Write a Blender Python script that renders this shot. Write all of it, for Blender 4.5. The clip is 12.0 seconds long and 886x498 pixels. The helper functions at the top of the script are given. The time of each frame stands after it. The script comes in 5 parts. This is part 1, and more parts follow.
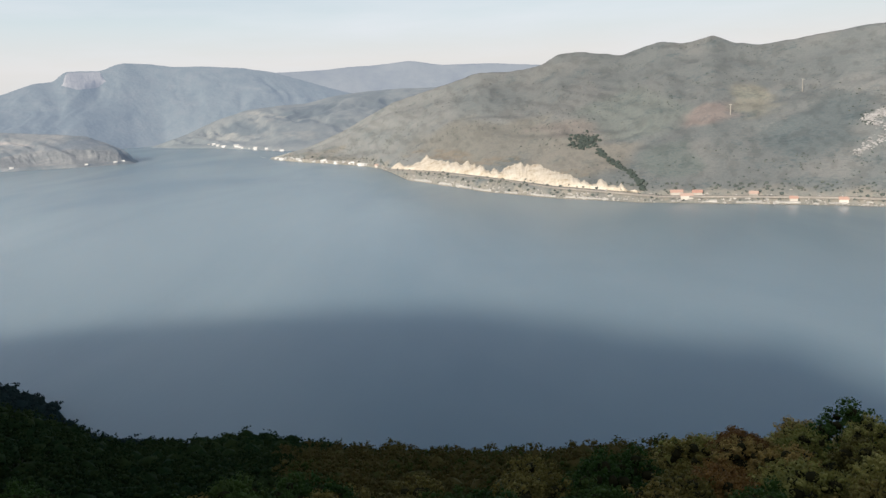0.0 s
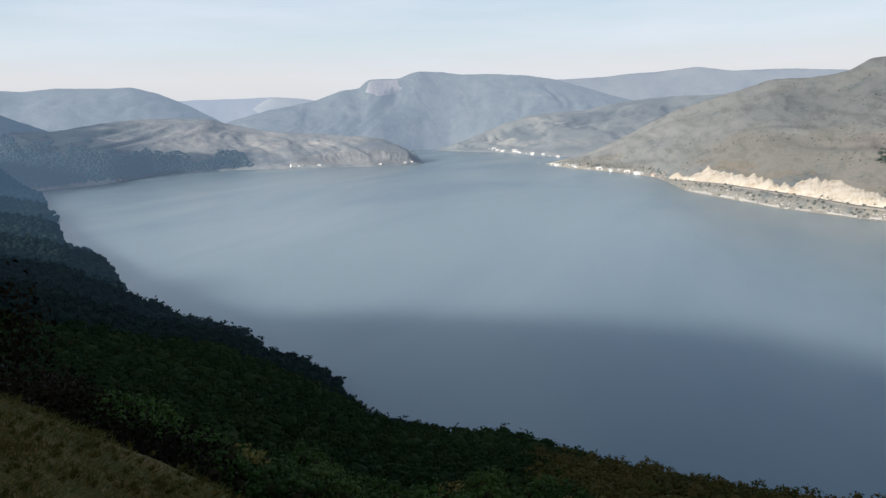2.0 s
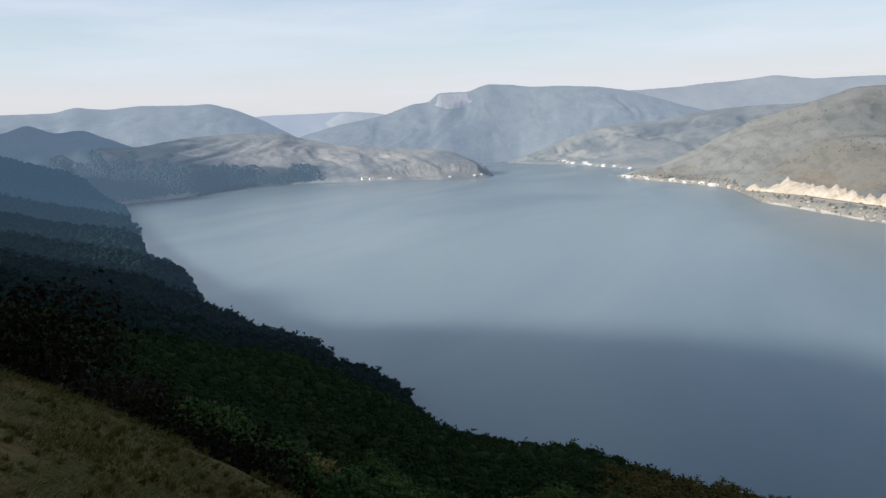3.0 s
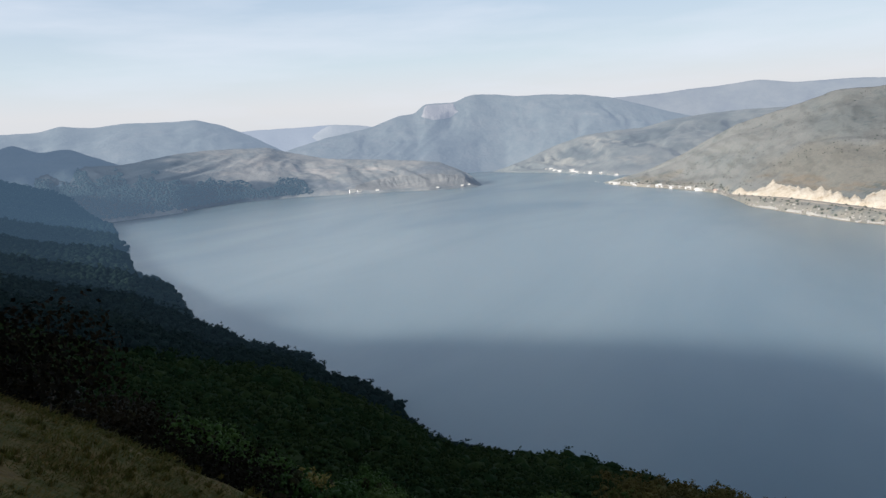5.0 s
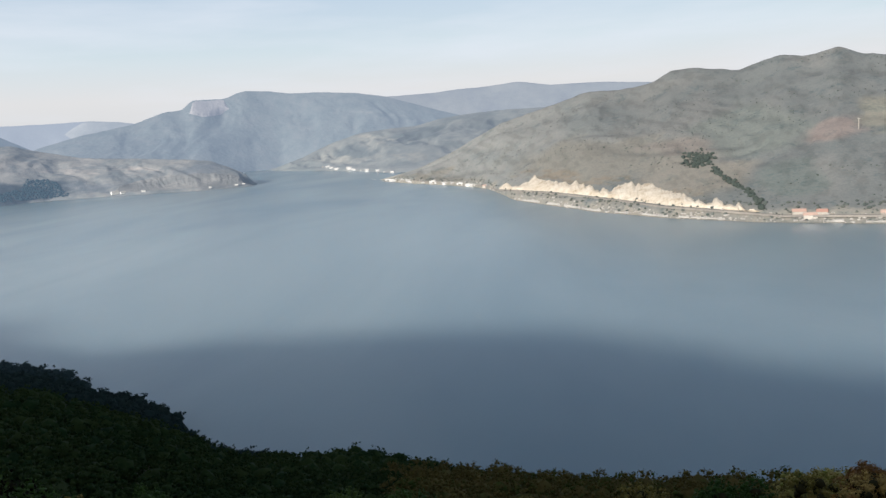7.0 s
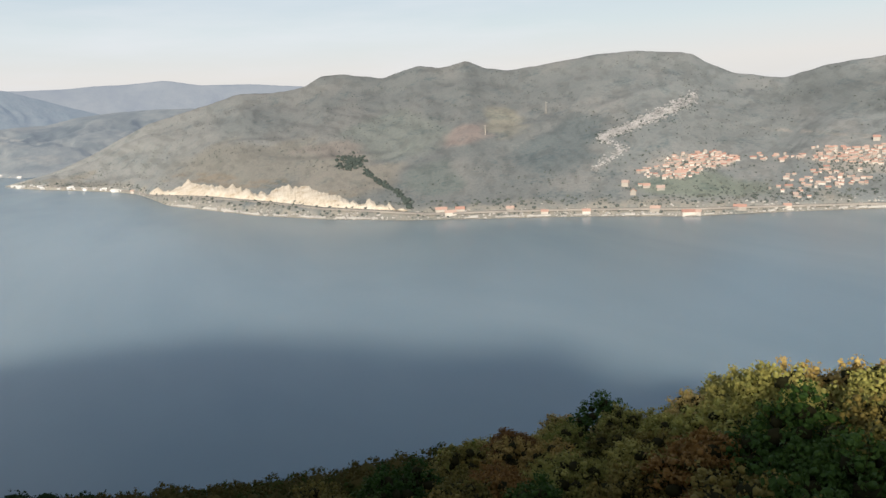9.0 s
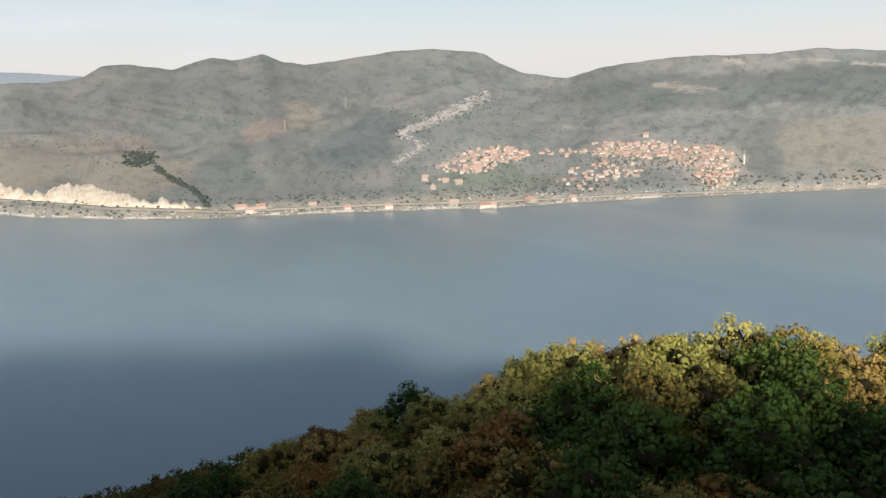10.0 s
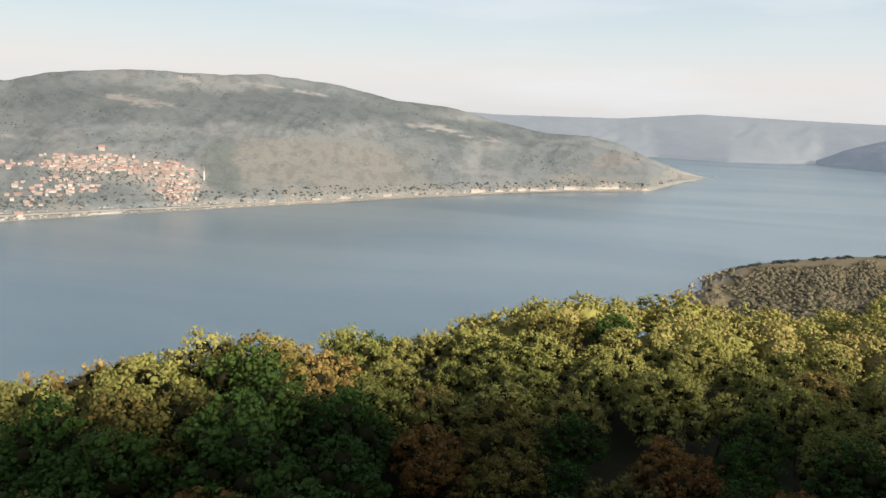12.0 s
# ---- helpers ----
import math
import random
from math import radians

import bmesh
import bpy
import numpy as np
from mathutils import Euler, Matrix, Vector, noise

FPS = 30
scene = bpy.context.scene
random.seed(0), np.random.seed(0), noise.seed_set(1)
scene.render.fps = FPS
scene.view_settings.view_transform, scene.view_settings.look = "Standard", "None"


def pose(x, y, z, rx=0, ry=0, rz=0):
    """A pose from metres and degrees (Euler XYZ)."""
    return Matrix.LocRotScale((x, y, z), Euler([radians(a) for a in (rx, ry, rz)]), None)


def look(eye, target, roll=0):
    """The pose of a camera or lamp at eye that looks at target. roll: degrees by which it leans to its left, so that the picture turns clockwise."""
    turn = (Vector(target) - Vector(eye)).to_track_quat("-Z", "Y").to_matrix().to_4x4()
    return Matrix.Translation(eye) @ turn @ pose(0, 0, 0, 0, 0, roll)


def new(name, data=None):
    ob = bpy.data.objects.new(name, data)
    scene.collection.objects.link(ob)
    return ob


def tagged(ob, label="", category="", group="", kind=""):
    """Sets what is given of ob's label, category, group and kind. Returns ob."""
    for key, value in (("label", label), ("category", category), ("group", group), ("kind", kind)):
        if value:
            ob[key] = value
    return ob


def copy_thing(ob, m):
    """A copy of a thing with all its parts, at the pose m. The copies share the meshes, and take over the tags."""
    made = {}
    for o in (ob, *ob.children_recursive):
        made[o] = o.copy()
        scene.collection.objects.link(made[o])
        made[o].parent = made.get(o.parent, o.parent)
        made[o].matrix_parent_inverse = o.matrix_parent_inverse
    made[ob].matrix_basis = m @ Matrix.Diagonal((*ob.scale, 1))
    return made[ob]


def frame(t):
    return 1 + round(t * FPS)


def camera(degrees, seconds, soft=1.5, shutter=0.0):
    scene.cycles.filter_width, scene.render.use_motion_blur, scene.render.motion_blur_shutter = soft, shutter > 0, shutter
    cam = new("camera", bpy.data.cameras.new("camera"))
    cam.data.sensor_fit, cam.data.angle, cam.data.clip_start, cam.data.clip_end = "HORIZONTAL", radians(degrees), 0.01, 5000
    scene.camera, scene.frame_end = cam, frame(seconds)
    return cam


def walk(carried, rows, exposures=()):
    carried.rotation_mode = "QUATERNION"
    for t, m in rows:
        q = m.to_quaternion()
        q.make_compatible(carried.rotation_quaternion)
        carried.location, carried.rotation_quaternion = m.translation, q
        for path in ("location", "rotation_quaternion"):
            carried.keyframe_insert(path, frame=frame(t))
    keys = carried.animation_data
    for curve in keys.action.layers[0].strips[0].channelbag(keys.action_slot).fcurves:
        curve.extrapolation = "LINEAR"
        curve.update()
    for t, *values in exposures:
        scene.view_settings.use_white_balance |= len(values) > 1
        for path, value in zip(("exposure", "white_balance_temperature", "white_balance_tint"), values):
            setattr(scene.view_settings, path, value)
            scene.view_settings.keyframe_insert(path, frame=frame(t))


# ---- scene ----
# The camera: a phone in the hand of somebody who turns on the spot, 130 m above the lake.
EYE = 130.0
cam = camera(59.2, 12.0)
PATH = [
    (0.0, 79.69, 2.37, -0.43), (0.5, 79.68, 1.87, 12.37), (1.0, 80.20, 2.18, 18.33), (1.5, 81.44, 1.77, 19.87),
    (2.0, 80.87, 1.62, 19.55), (2.5, 81.66, 1.96, 21.71), (3.0, 81.95, 2.15, 24.59), (3.2, 82.06, 2.27, 25.14),
    (4.8, 82.74, 3.55, 24.20), (5.0, 82.68, 3.40, 23.64), (5.5, 82.44, 3.62, 22.74), (6.0, 82.73, 3.64, 18.13),
    (6.5, 82.86, 3.50, 13.97), (7.0, 81.57, 3.40, 7.40), (7.5, 80.82, 3.64, -0.11), (7.7, 80.46, 3.57, -3.89),
    (9.3, 80.50, 2.28, -20.71), (9.5, 80.30, 2.20, -23.68), (10.0, 79.67, 1.74, -31.72), (10.5, 80.24, 1.31, -38.46),
    (11.0, 80.17, 0.35, -46.86), (11.5, 80.42, -0.39, -56.30), (12.0, 80.89, -1.99, -69.51),
]
ARM = 0.12
walk(cam, [(t, pose(-ARM * math.sin(radians(rz)), ARM * math.cos(radians(rz)), EYE, rx, ry, rz)) for t, rx, ry, rz in PATH],
     [(0.0, 0.0, 6400, 10), (1.0, 0.0, 6180, 10), (3.0, 0.0, 6060, 10), (5.5, 0.0, 6050, 10), (6.5, 0.0, 6080, 10), (7.5, 0.0, 6320, 10), (9.5, 0.02, 6500, 10), (12.0, 0.08, 6500, 10)])

# ---- light: low sun behind the camera, pale evening sky with thin cloud ----
SUN_AZ, SUN_EL = 150.0, 19.0     # degrees, azimuth counted to the left of the y axis
sun_way = Vector((-math.sin(radians(SUN_AZ)) * math.cos(radians(SUN_EL)), math.cos(radians(SUN_AZ)) * math.cos(radians(SUN_EL)), math.sin(radians(SUN_EL))))
sun_data = bpy.data.lights.new("sun", "SUN")
sun_data.energy, sun_data.angle, sun_data.color = 6.2, radians(2.4), (1.0, 0.92, 0.81)
sun = new("sun", sun_data)
sun.matrix_world = look(tuple(sun_way * 800), (0, 0, 0))

world = bpy.data.worlds.new("world")
scene.world = world
world.use_nodes = True
wn, wl = world.node_tree.nodes, world.node_tree.links
background = wn["Background"]
sky = wn.new("ShaderNodeTexSky")
sky.sky_type, sky.sun_disc = "NISHITA", False
sky.sun_elevation, sky.sun_rotation = radians(SUN_EL), radians(-SUN_AZ)
sky.air_density, sky.dust_density, sky.ozone_density, sky.altitude = 1.0, 2.2, 1.5, 200
place = wn.new("ShaderNodeTexCoord")
height = wn.new("ShaderNodeSeparateXYZ")
wl.new(place.outputs["Generated"], height.inputs["Vector"])
# thin high haze: rosy near the horizon, thinning out upwards
veil = wn.new("ShaderNodeValToRGB")
veil.color_ramp.elements[0].position, veil.color_ramp.elements[0].color = 0.0, (0.78, 0.775, 0.77, 1)
veil.color_ramp.elements[1].position, veil.color_ramp.elements[1].color = 0.32, (0.40, 0.54, 0.76, 1)
for at, c in ((0.06, (0.855, 0.825, 0.80, 1)), (0.11, (0.74, 0.82, 0.84, 1)), (0.19, (0.67, 0.78, 0.89, 1))):
    veil.color_ramp.elements.new(at).color = c
wl.new(height.outputs["Z"], veil.inputs["Fac"])
cover = wn.new("ShaderNodeMapRange")
cover.inputs["From Min"].default_value, cover.inputs["From Max"].default_value = 0.10, 0.55
cover.inputs["To Min"].default_value, cover.inputs["To Max"].default_value = 0.88, 0.05
wl.new(height.outputs["Z"], cover.inputs["Value"])
gain = wn.new("ShaderNodeVectorMath")
gain.operation = "SCALE"
gain.inputs["Scale"].default_value = 0.08
wl.new(sky.outputs["Color"], gain.inputs[0])
hazy = wn.new("ShaderNodeMix")
hazy.data_type = "RGBA"
wl.new(cover.outputs["Result"], hazy.inputs["Factor"])
wl.new(gain.outputs["Vector"], hazy.inputs["A"])
wl.new(veil.outputs["Color"], hazy.inputs["B"])
stretch = wn.new("ShaderNodeMapping")
stretch.inputs["Scale"].default_value = (1.2, 1.2, 8.0)
wisps = wn.new("ShaderNodeTexNoise")
wisps.inputs["Scale"].default_value, wisps.inputs["Detail"].default_value, wisps.inputs["Roughness"].default_value = 2.0, 5.0, 0.55
thin = wn.new("ShaderNodeMapRange")
thin.inputs["From Min"].default_value, thin.inputs["From Max"].default_value = 0.46, 0.72
thin.inputs["To Min"].default_value, thin.inputs["To Max"].default_value = 0.0, 0.6
cloud = wn.new("ShaderNodeMix")
cloud.data_type = "RGBA"
cloud.inputs["B"].default_value = (0.82, 0.84, 0.88, 1)
wl.new(place.outputs["Generated"], stretch.inputs["Vector"])
wl.new(stretch.outputs["Vector"], wisps.inputs["Vector"])
wl.new(wisps.outputs["Fac"], thin.inputs["Value"])
wl.new(thin.outputs["Result"], cloud.inputs["Factor"])
wl.new(hazy.outputs["Result"], cloud.inputs["A"])
wl.new(cloud.outputs["Result"], background.inputs["Color"])
background.inputs["Strength"].default_value = 1.0


# ---- materials ----
def material(name, colours, scales=(0.05, 0.6), rough=0.9, bump=0.3, bump_scale=1.0, specular=0.2, by_object=0.0, by_island=0.0, stretch=(1, 1, 1), haze_glow=None):
    """A surface whose colour wanders through the given colours at two scales."""
    m = bpy.data.materials.new(name)
    m.use_nodes = True
    n, l = m.node_tree.nodes, m.node_tree.links
    b = n["Principled BSDF"]
    b.inputs["Roughness"].default_value = rough
    b.inputs["Specular IOR Level"].default_value = specular
    co = n.new("ShaderNodeTexCoord")
    mp = n.new("ShaderNodeMapping")
    mp.inputs["Scale"].default_value = stretch
    l.new(co.outputs["Object"], mp.inputs["Vector"])
    total = None
    for scale, weight in zip(scales, (0.62, 0.38)):
        t = n.new("ShaderNodeTexNoise")
        t.inputs["Scale"].default_value, t.inputs["Detail"].default_value, t.inputs["Roughness"].default_value = scale, 6.0, 0.6
        l.new(mp.outputs["Vector"], t.inputs["Vector"])
        k = n.new("ShaderNodeMath")
        k.operation = "MULTIPLY_ADD"
        k.inputs[1].default_value = weight
        l.new(t.outputs["Fac"], k.inputs[0])
        if total is None:
            k.inputs[2].default_value = 0.0
        else:
            l.new(total, k.inputs[2])
        total = k.outputs[0]
    wide = n.new("ShaderNodeMapRange")
    wide.inputs["From Min"].default_value, wide.inputs["From Max"].default_value = 0.3, 0.7
    l.new(total, wide.inputs["Value"])
    total = wide.outputs["Result"]
    for amount, node, socket in ((by_object, "ShaderNodeObjectInfo", "Random"), (by_island, "ShaderNodeNewGeometry", "Random Per Island")):
        if amount:
            r = n.new(node)
            k = n.new("ShaderNodeMix")
            k.inputs["Factor"].default_value = amount
            l.new(total, k.inputs["A"])
            l.new(r.outputs[socket], k.inputs["B"])
            total = k.outputs["Result"]
    ramp = n.new("ShaderNodeValToRGB")
    e = ramp.color_ramp.elements
    while len(e) < len(colours):
        e.new(0.5)
    for i, c in enumerate(colours):
        e[i].position = i / max(1, len(colours) - 1)
        e[i].color = (*c, 1)
    l.new(total, ramp.inputs["Fac"])
    l.new(ramp.outputs["Color"], b.inputs["Base Color"])
    if bump:
        t = n.new("ShaderNodeTexNoise")
        t.inputs["Scale"].default_value, t.inputs["Detail"].default_value = bump_scale, 5.0
        l.new(mp.outputs["Vector"], t.inputs["Vector"])
        k = n.new("ShaderNodeBump")
        k.inputs["Strength"].default_value, k.inputs["Distance"].default_value = bump, 0.5 / bump_scale
        l.new(t.outputs["Fac"], k.inputs["Height"])
        l.new(k.outputs["Normal"], b.inputs["Normal"])
    # emission that stands for the haze in front of distant land
    if haze_glow:
        b.inputs["Emission Color"].default_value = (*haze_glow[:3], 1)
        b.inputs["Emission Strength"].default_value = haze_glow[3]
    return m


def covered(m, layer):
    """Lets the ground cover that is stored on the mesh tint a material."""
    n, l = m.node_tree.nodes, m.node_tree.links
    b = n["Principled BSDF"]
    plain = b.inputs["Base Color"].links[0].from_socket
    cover = n.new("ShaderNodeAttribute")
    cover.attribute_name = layer
    mix = n.new("ShaderNodeMix")
    mix.data_type, mix.blend_type = "RGBA", "MULTIPLY"
    mix.inputs["Factor"].default_value = 1.0
    l.new(plain, mix.inputs["A"])
    l.new(cover.outputs["Color"], mix.inputs["B"])
    l.new(mix.outputs["Result"], b.inputs["Base Color"])
    return m


FOREST_FLOOR = material("forest_floor", [(0.03, 0.028, 0.018), (0.06, 0.05, 0.03), (0.05, 0.06, 0.025)], (0.03, 0.5))
GRASS_SOIL = material("grass_soil", [(0.042, 0.030, 0.009), (0.15, 0.098, 0.029), (0.062, 0.066, 0.011), (0.19, 0.126, 0.040)], (0.9, 5.0), bump=1.0, bump_scale=6)
GRASS = material("dry_grass", [(0.042, 0.031, 0.008), (0.13, 0.086, 0.020), (0.056, 0.068, 0.009), (0.175, 0.117, 0.029), (0.25, 0.175, 0.052)], (0.9, 4.5), bump=0, by_island=0.35)
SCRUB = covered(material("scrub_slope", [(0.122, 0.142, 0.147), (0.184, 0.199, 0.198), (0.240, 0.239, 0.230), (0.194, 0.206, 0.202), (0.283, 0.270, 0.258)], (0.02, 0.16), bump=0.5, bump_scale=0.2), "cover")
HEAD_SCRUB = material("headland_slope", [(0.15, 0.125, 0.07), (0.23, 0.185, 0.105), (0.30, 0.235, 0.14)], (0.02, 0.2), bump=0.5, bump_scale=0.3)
# haze before the distant land is put into these materials as bluish emission
PENINSULA = covered(material("peninsula_slope", [(0.14, 0.155, 0.155), (0.20, 0.20, 0.195), (0.31, 0.285, 0.26), (0.22, 0.22, 0.21)], (0.01, 0.05), bump=0.4, bump_scale=0.1, haze_glow=(0.40, 0.54, 0.72, 0.18)), "cover")
LEFT_HILL = material("wooded_hill", [(0.03, 0.045, 0.05), (0.05, 0.065, 0.062), (0.07, 0.08, 0.07)], (0.006, 0.03), bump=0.5, bump_scale=0.1, haze_glow=(0.36, 0.51, 0.72, 0.27))
FAR_HILL = material("far_mountain", [(0.045, 0.055, 0.055), (0.08, 0.09, 0.086), (0.12, 0.118, 0.108)], (0.004, 0.02), bump=0.3, bump_scale=0.05, haze_glow=(0.51, 0.62, 0.77, 0.41))
MAIN_HILL = covered(material("main_mountain", [(0.05, 0.062, 0.062), (0.085, 0.095, 0.09), (0.120, 0.118, 0.110)], (0.014, 0.06), bump=0.4, bump_scale=0.05, haze_glow=(0.50, 0.61, 0.77, 0.385)), "cover")
MID_HILL = covered(material("valley_grass", [(0.085, 0.095, 0.088), (0.14, 0.142, 0.128), (0.20, 0.19, 0.165)], (0.008, 0.04), bump=0.3, bump_scale=0.05, haze_glow=(0.52, 0.61, 0.74, 0.27)), "cover")
VALLEY = material("valley_slope", [(0.055, 0.065, 0.062), (0.10, 0.105, 0.095), (0.15, 0.145, 0.125)], (0.006, 0.03), bump=0.3, bump_scale=0.05, haze_glow=(0.52, 0.61, 0.76, 0.30))
SADDLE_HILL = material("hazy_hills", [(0.07, 0.075, 0.075), (0.11, 0.11, 0.105), (0.16, 0.155, 0.15)], (0.004, 0.02), bump=0.3, bump_scale=0.05, haze_glow=(0.56, 0.65, 0.78, 0.50))
RIDGE = material("hazy_ridge", [(0.05, 0.055, 0.06), (0.08, 0.085, 0.08), (0.11, 0.11, 0.10)], (0.004, 0.02), bump=0.3, bump_scale=0.05, haze_glow=(0.54, 0.61, 0.74, 0.46))
BEND = material("bend_hills", [(0.07, 0.075, 0.075), (0.10, 0.105, 0.10), (0.13, 0.13, 0.12)], (0.004, 0.02), bump=0.2, bump_scale=0.05, haze_glow=(0.56, 0.61, 0.68, 0.46))
FARTHEST = material("farthest_range", [(0.06, 0.065, 0.07), (0.08, 0.085, 0.085)], (0.003, 0.012), bump=0.2, bump_scale=0.05, haze_glow=(0.58, 0.66, 0.80, 0.56))
PALE_CUT = material("pale_sandstone", [(0.26, 0.18, 0.10), (0.53, 0.45, 0.345), (0.64, 0.57, 0.47), (0.70, 0.645, 0.55)], (0.06, 0.3), bump=0.8, bump_scale=0.3)
SHORE_ROCK = material("pinkish_spoil", [(0.26, 0.22, 0.18), (0.44, 0.38, 0.31), (0.58, 0.52, 0.44)], (0.03, 0.3), bump=0.8, bump_scale=0.3)
PALE_ROCK = material("grey_limestone", [(0.25, 0.24, 0.22), (0.42, 0.40, 0.37), (0.52, 0.49, 0.44)], (0.02, 0.3), bump=0.7, bump_scale=0.3)
HEAD_ROCK = material("headland_rock", [(0.07, 0.07, 0.068), (0.16, 0.155, 0.145), (0.30, 0.28, 0.25)], (0.08, 0.6), bump=0.8, bump_scale=0.4)
OUTCROP = material("weathered_outcrop", [(0.19, 0.19, 0.188), (0.34, 0.33, 0.32), (0.50, 0.48, 0.465)], (0.05, 0.5), bump=0.7, bump_scale=0.3)
# distant rock carries the haze as emission too
FAR_CLIFF = material("far_limestone", [(0.11, 0.11, 0.105), (0.22, 0.205, 0.19)], (0.01, 0.06), bump=0.4, bump_scale=0.1, haze_glow=(0.55, 0.62, 0.78, 0.40))
PEN_CLIFF = material("peninsula_rock", [(0.13, 0.14, 0.14), (0.20, 0.20, 0.19), (0.30, 0.29, 0.27)], (0.015, 0.08), bump=0.6, bump_scale=0.2, stretch=(1, 1, 0.35), haze_glow=(0.40, 0.52, 0.72, 0.12))
BUSH = material("scrub_bush", [(0.065, 0.082, 0.078), (0.095, 0.11, 0.10), (0.14, 0.145, 0.125)], (0.02, 0.6), bump=0.4, bump_scale=1.5, by_island=0.6)
GROVE = material("grove_leaves", [(0.045, 0.06, 0.055), (0.065, 0.08, 0.068)], (0.02, 0.6), bump=0.4, bump_scale=1.5, by_island=0.6)
LEAF = dict(scales=(0.12, 1.6), rough=0.6, bump=0.7, bump_scale=5.0, by_object=0.75, by_island=0.16, specular=0.12)
CROWN = material("oak_leaves", [(0.15, 0.175, 0.04), (0.25, 0.25, 0.062), (0.36, 0.315, 0.09), (0.29, 0.29, 0.072), (0.41, 0.335, 0.125)], **LEAF)
CROWN_OCHRE = material("ochre_leaves", [(0.26, 0.17, 0.05), (0.40, 0.28, 0.085), (0.46, 0.34, 0.12), (0.34, 0.29, 0.08)], **LEAF)
# oak leaves for the shaded thicket, the shade painted into their colour
CROWN_SHADE = material("shade_leaves", [(0.007, 0.009, 0.004), (0.014, 0.014, 0.006), (0.022, 0.017, 0.008), (0.011, 0.019, 0.005)], **LEAF)
CROWN_OLIVE = material("olive_leaves", [(0.088, 0.080, 0.020), (0.175, 0.148, 0.036), (0.25, 0.188, 0.050), (0.15, 0.152, 0.033)], **LEAF)
CROWN_RUST = material("rust_leaves", [(0.10, 0.053, 0.017), (0.21, 0.108, 0.034), (0.28, 0.155, 0.044), (0.15, 0.09, 0.029)], **LEAF)
CROWN_GREEN = material("green_leaves", [(0.018, 0.046, 0.008), (0.038, 0.080, 0.014), (0.060, 0.105, 0.020), (0.075, 0.096, 0.021)], **LEAF)
# dark colour for the crown's inside, standing in for shade between tufts
CROWN_GAPS = material("crown_gap_shade", [(0.018, 0.021, 0.009), (0.042, 0.036, 0.016)], (0.5, 3.0), rough=0.9, bump=0.5, bump_scale=4, specular=0.03)
# canopy of the shaded slope: these near-black greens hold the shade
CANOPY_SHADE = material("shaded_canopy_leaves", [(0.009, 0.020, 0.009), (0.015, 0.034, 0.011), (0.032, 0.048, 0.014), (0.018, 0.038, 0.012)], (0.02, 0.8), rough=0.8, bump=0.6, bump_scale=1.2, by_island=0.4, specular=0.04)
# woods in shade far off: shade in the dark colours, haze as emission
PENINSULA_WOODS = material("hazed_peninsula_woods", [(0.02, 0.034, 0.036), (0.026, 0.040, 0.040)], (0.012, 0.08), rough=0.95, bump=0.6, bump_scale=0.2, specular=0.03, haze_glow=(0.27, 0.40, 0.56, 0.28))
# shaded woods round the bay, farther and farther off; shade put into the dark greens, haze into emission: name, from,
# to, spacing, crown sizes, strength of the haze
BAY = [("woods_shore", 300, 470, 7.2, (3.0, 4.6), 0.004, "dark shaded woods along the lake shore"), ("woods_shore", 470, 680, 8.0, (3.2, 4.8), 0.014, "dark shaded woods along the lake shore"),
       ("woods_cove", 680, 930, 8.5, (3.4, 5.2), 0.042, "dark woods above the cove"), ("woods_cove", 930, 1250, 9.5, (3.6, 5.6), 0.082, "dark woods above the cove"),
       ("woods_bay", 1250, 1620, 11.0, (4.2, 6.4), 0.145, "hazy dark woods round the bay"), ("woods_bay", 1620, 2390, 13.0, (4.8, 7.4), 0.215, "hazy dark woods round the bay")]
BAY_WOODS = [material("hazed_bay_woods", [(0.010, 0.021, 0.019), (0.017, 0.031, 0.026), (0.026, 0.040, 0.028)], (0.012, 0.15), rough=0.95, bump=0.7, bump_scale=0.3, by_island=0.3, specular=0.03, haze_glow=(0.24, 0.40, 0.60, z[5])) for z in BAY]
CANOPY_MIX = material("mixed_canopy", [(0.022, 0.048, 0.010), (0.050, 0.074, 0.016), (0.095, 0.072, 0.022), (0.11, 0.095, 0.026), (0.040, 0.070, 0.014)], (0.06, 0.8), rough=0.8, bump=0.6, bump_scale=1.2, by_island=0.25, specular=0.06)
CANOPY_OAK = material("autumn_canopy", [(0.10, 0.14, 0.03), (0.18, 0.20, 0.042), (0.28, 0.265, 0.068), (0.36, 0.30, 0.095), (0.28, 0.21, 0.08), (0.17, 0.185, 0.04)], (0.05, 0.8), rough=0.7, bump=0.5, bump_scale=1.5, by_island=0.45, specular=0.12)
BARK = material("bark", [(0.07, 0.055, 0.04), (0.13, 0.11, 0.085)], (1.0, 6.0), bump=0.6, bump_scale=8)
# near-black beyond real leaves: the shade they stand in is in the colour
THORN = material("shaded_thorn_leaves", [(0.005, 0.005, 0.003), (0.010, 0.0085, 0.004), (0.019, 0.013, 0.006), (0.007, 0.010, 0.0035)], (0.5, 4.0), rough=0.8, bump=0, by_object=0.6, specular=0.05)
HEAD_WOOD = material("headland_leaves", [(0.10, 0.10, 0.06), (0.15, 0.135, 0.08), (0.195, 0.16, 0.10), (0.125, 0.12, 0.07)], (0.03, 0.5), rough=0.7, bump=0.6, bump_scale=1.6, by_island=0.4)
FAR_WALL = material("village_plaster", [(0.22, 0.20, 0.18), (0.33, 0.30, 0.26), (0.58, 0.54, 0.48)], (0.06, 1.0), bump=0.1, by_island=0.7)
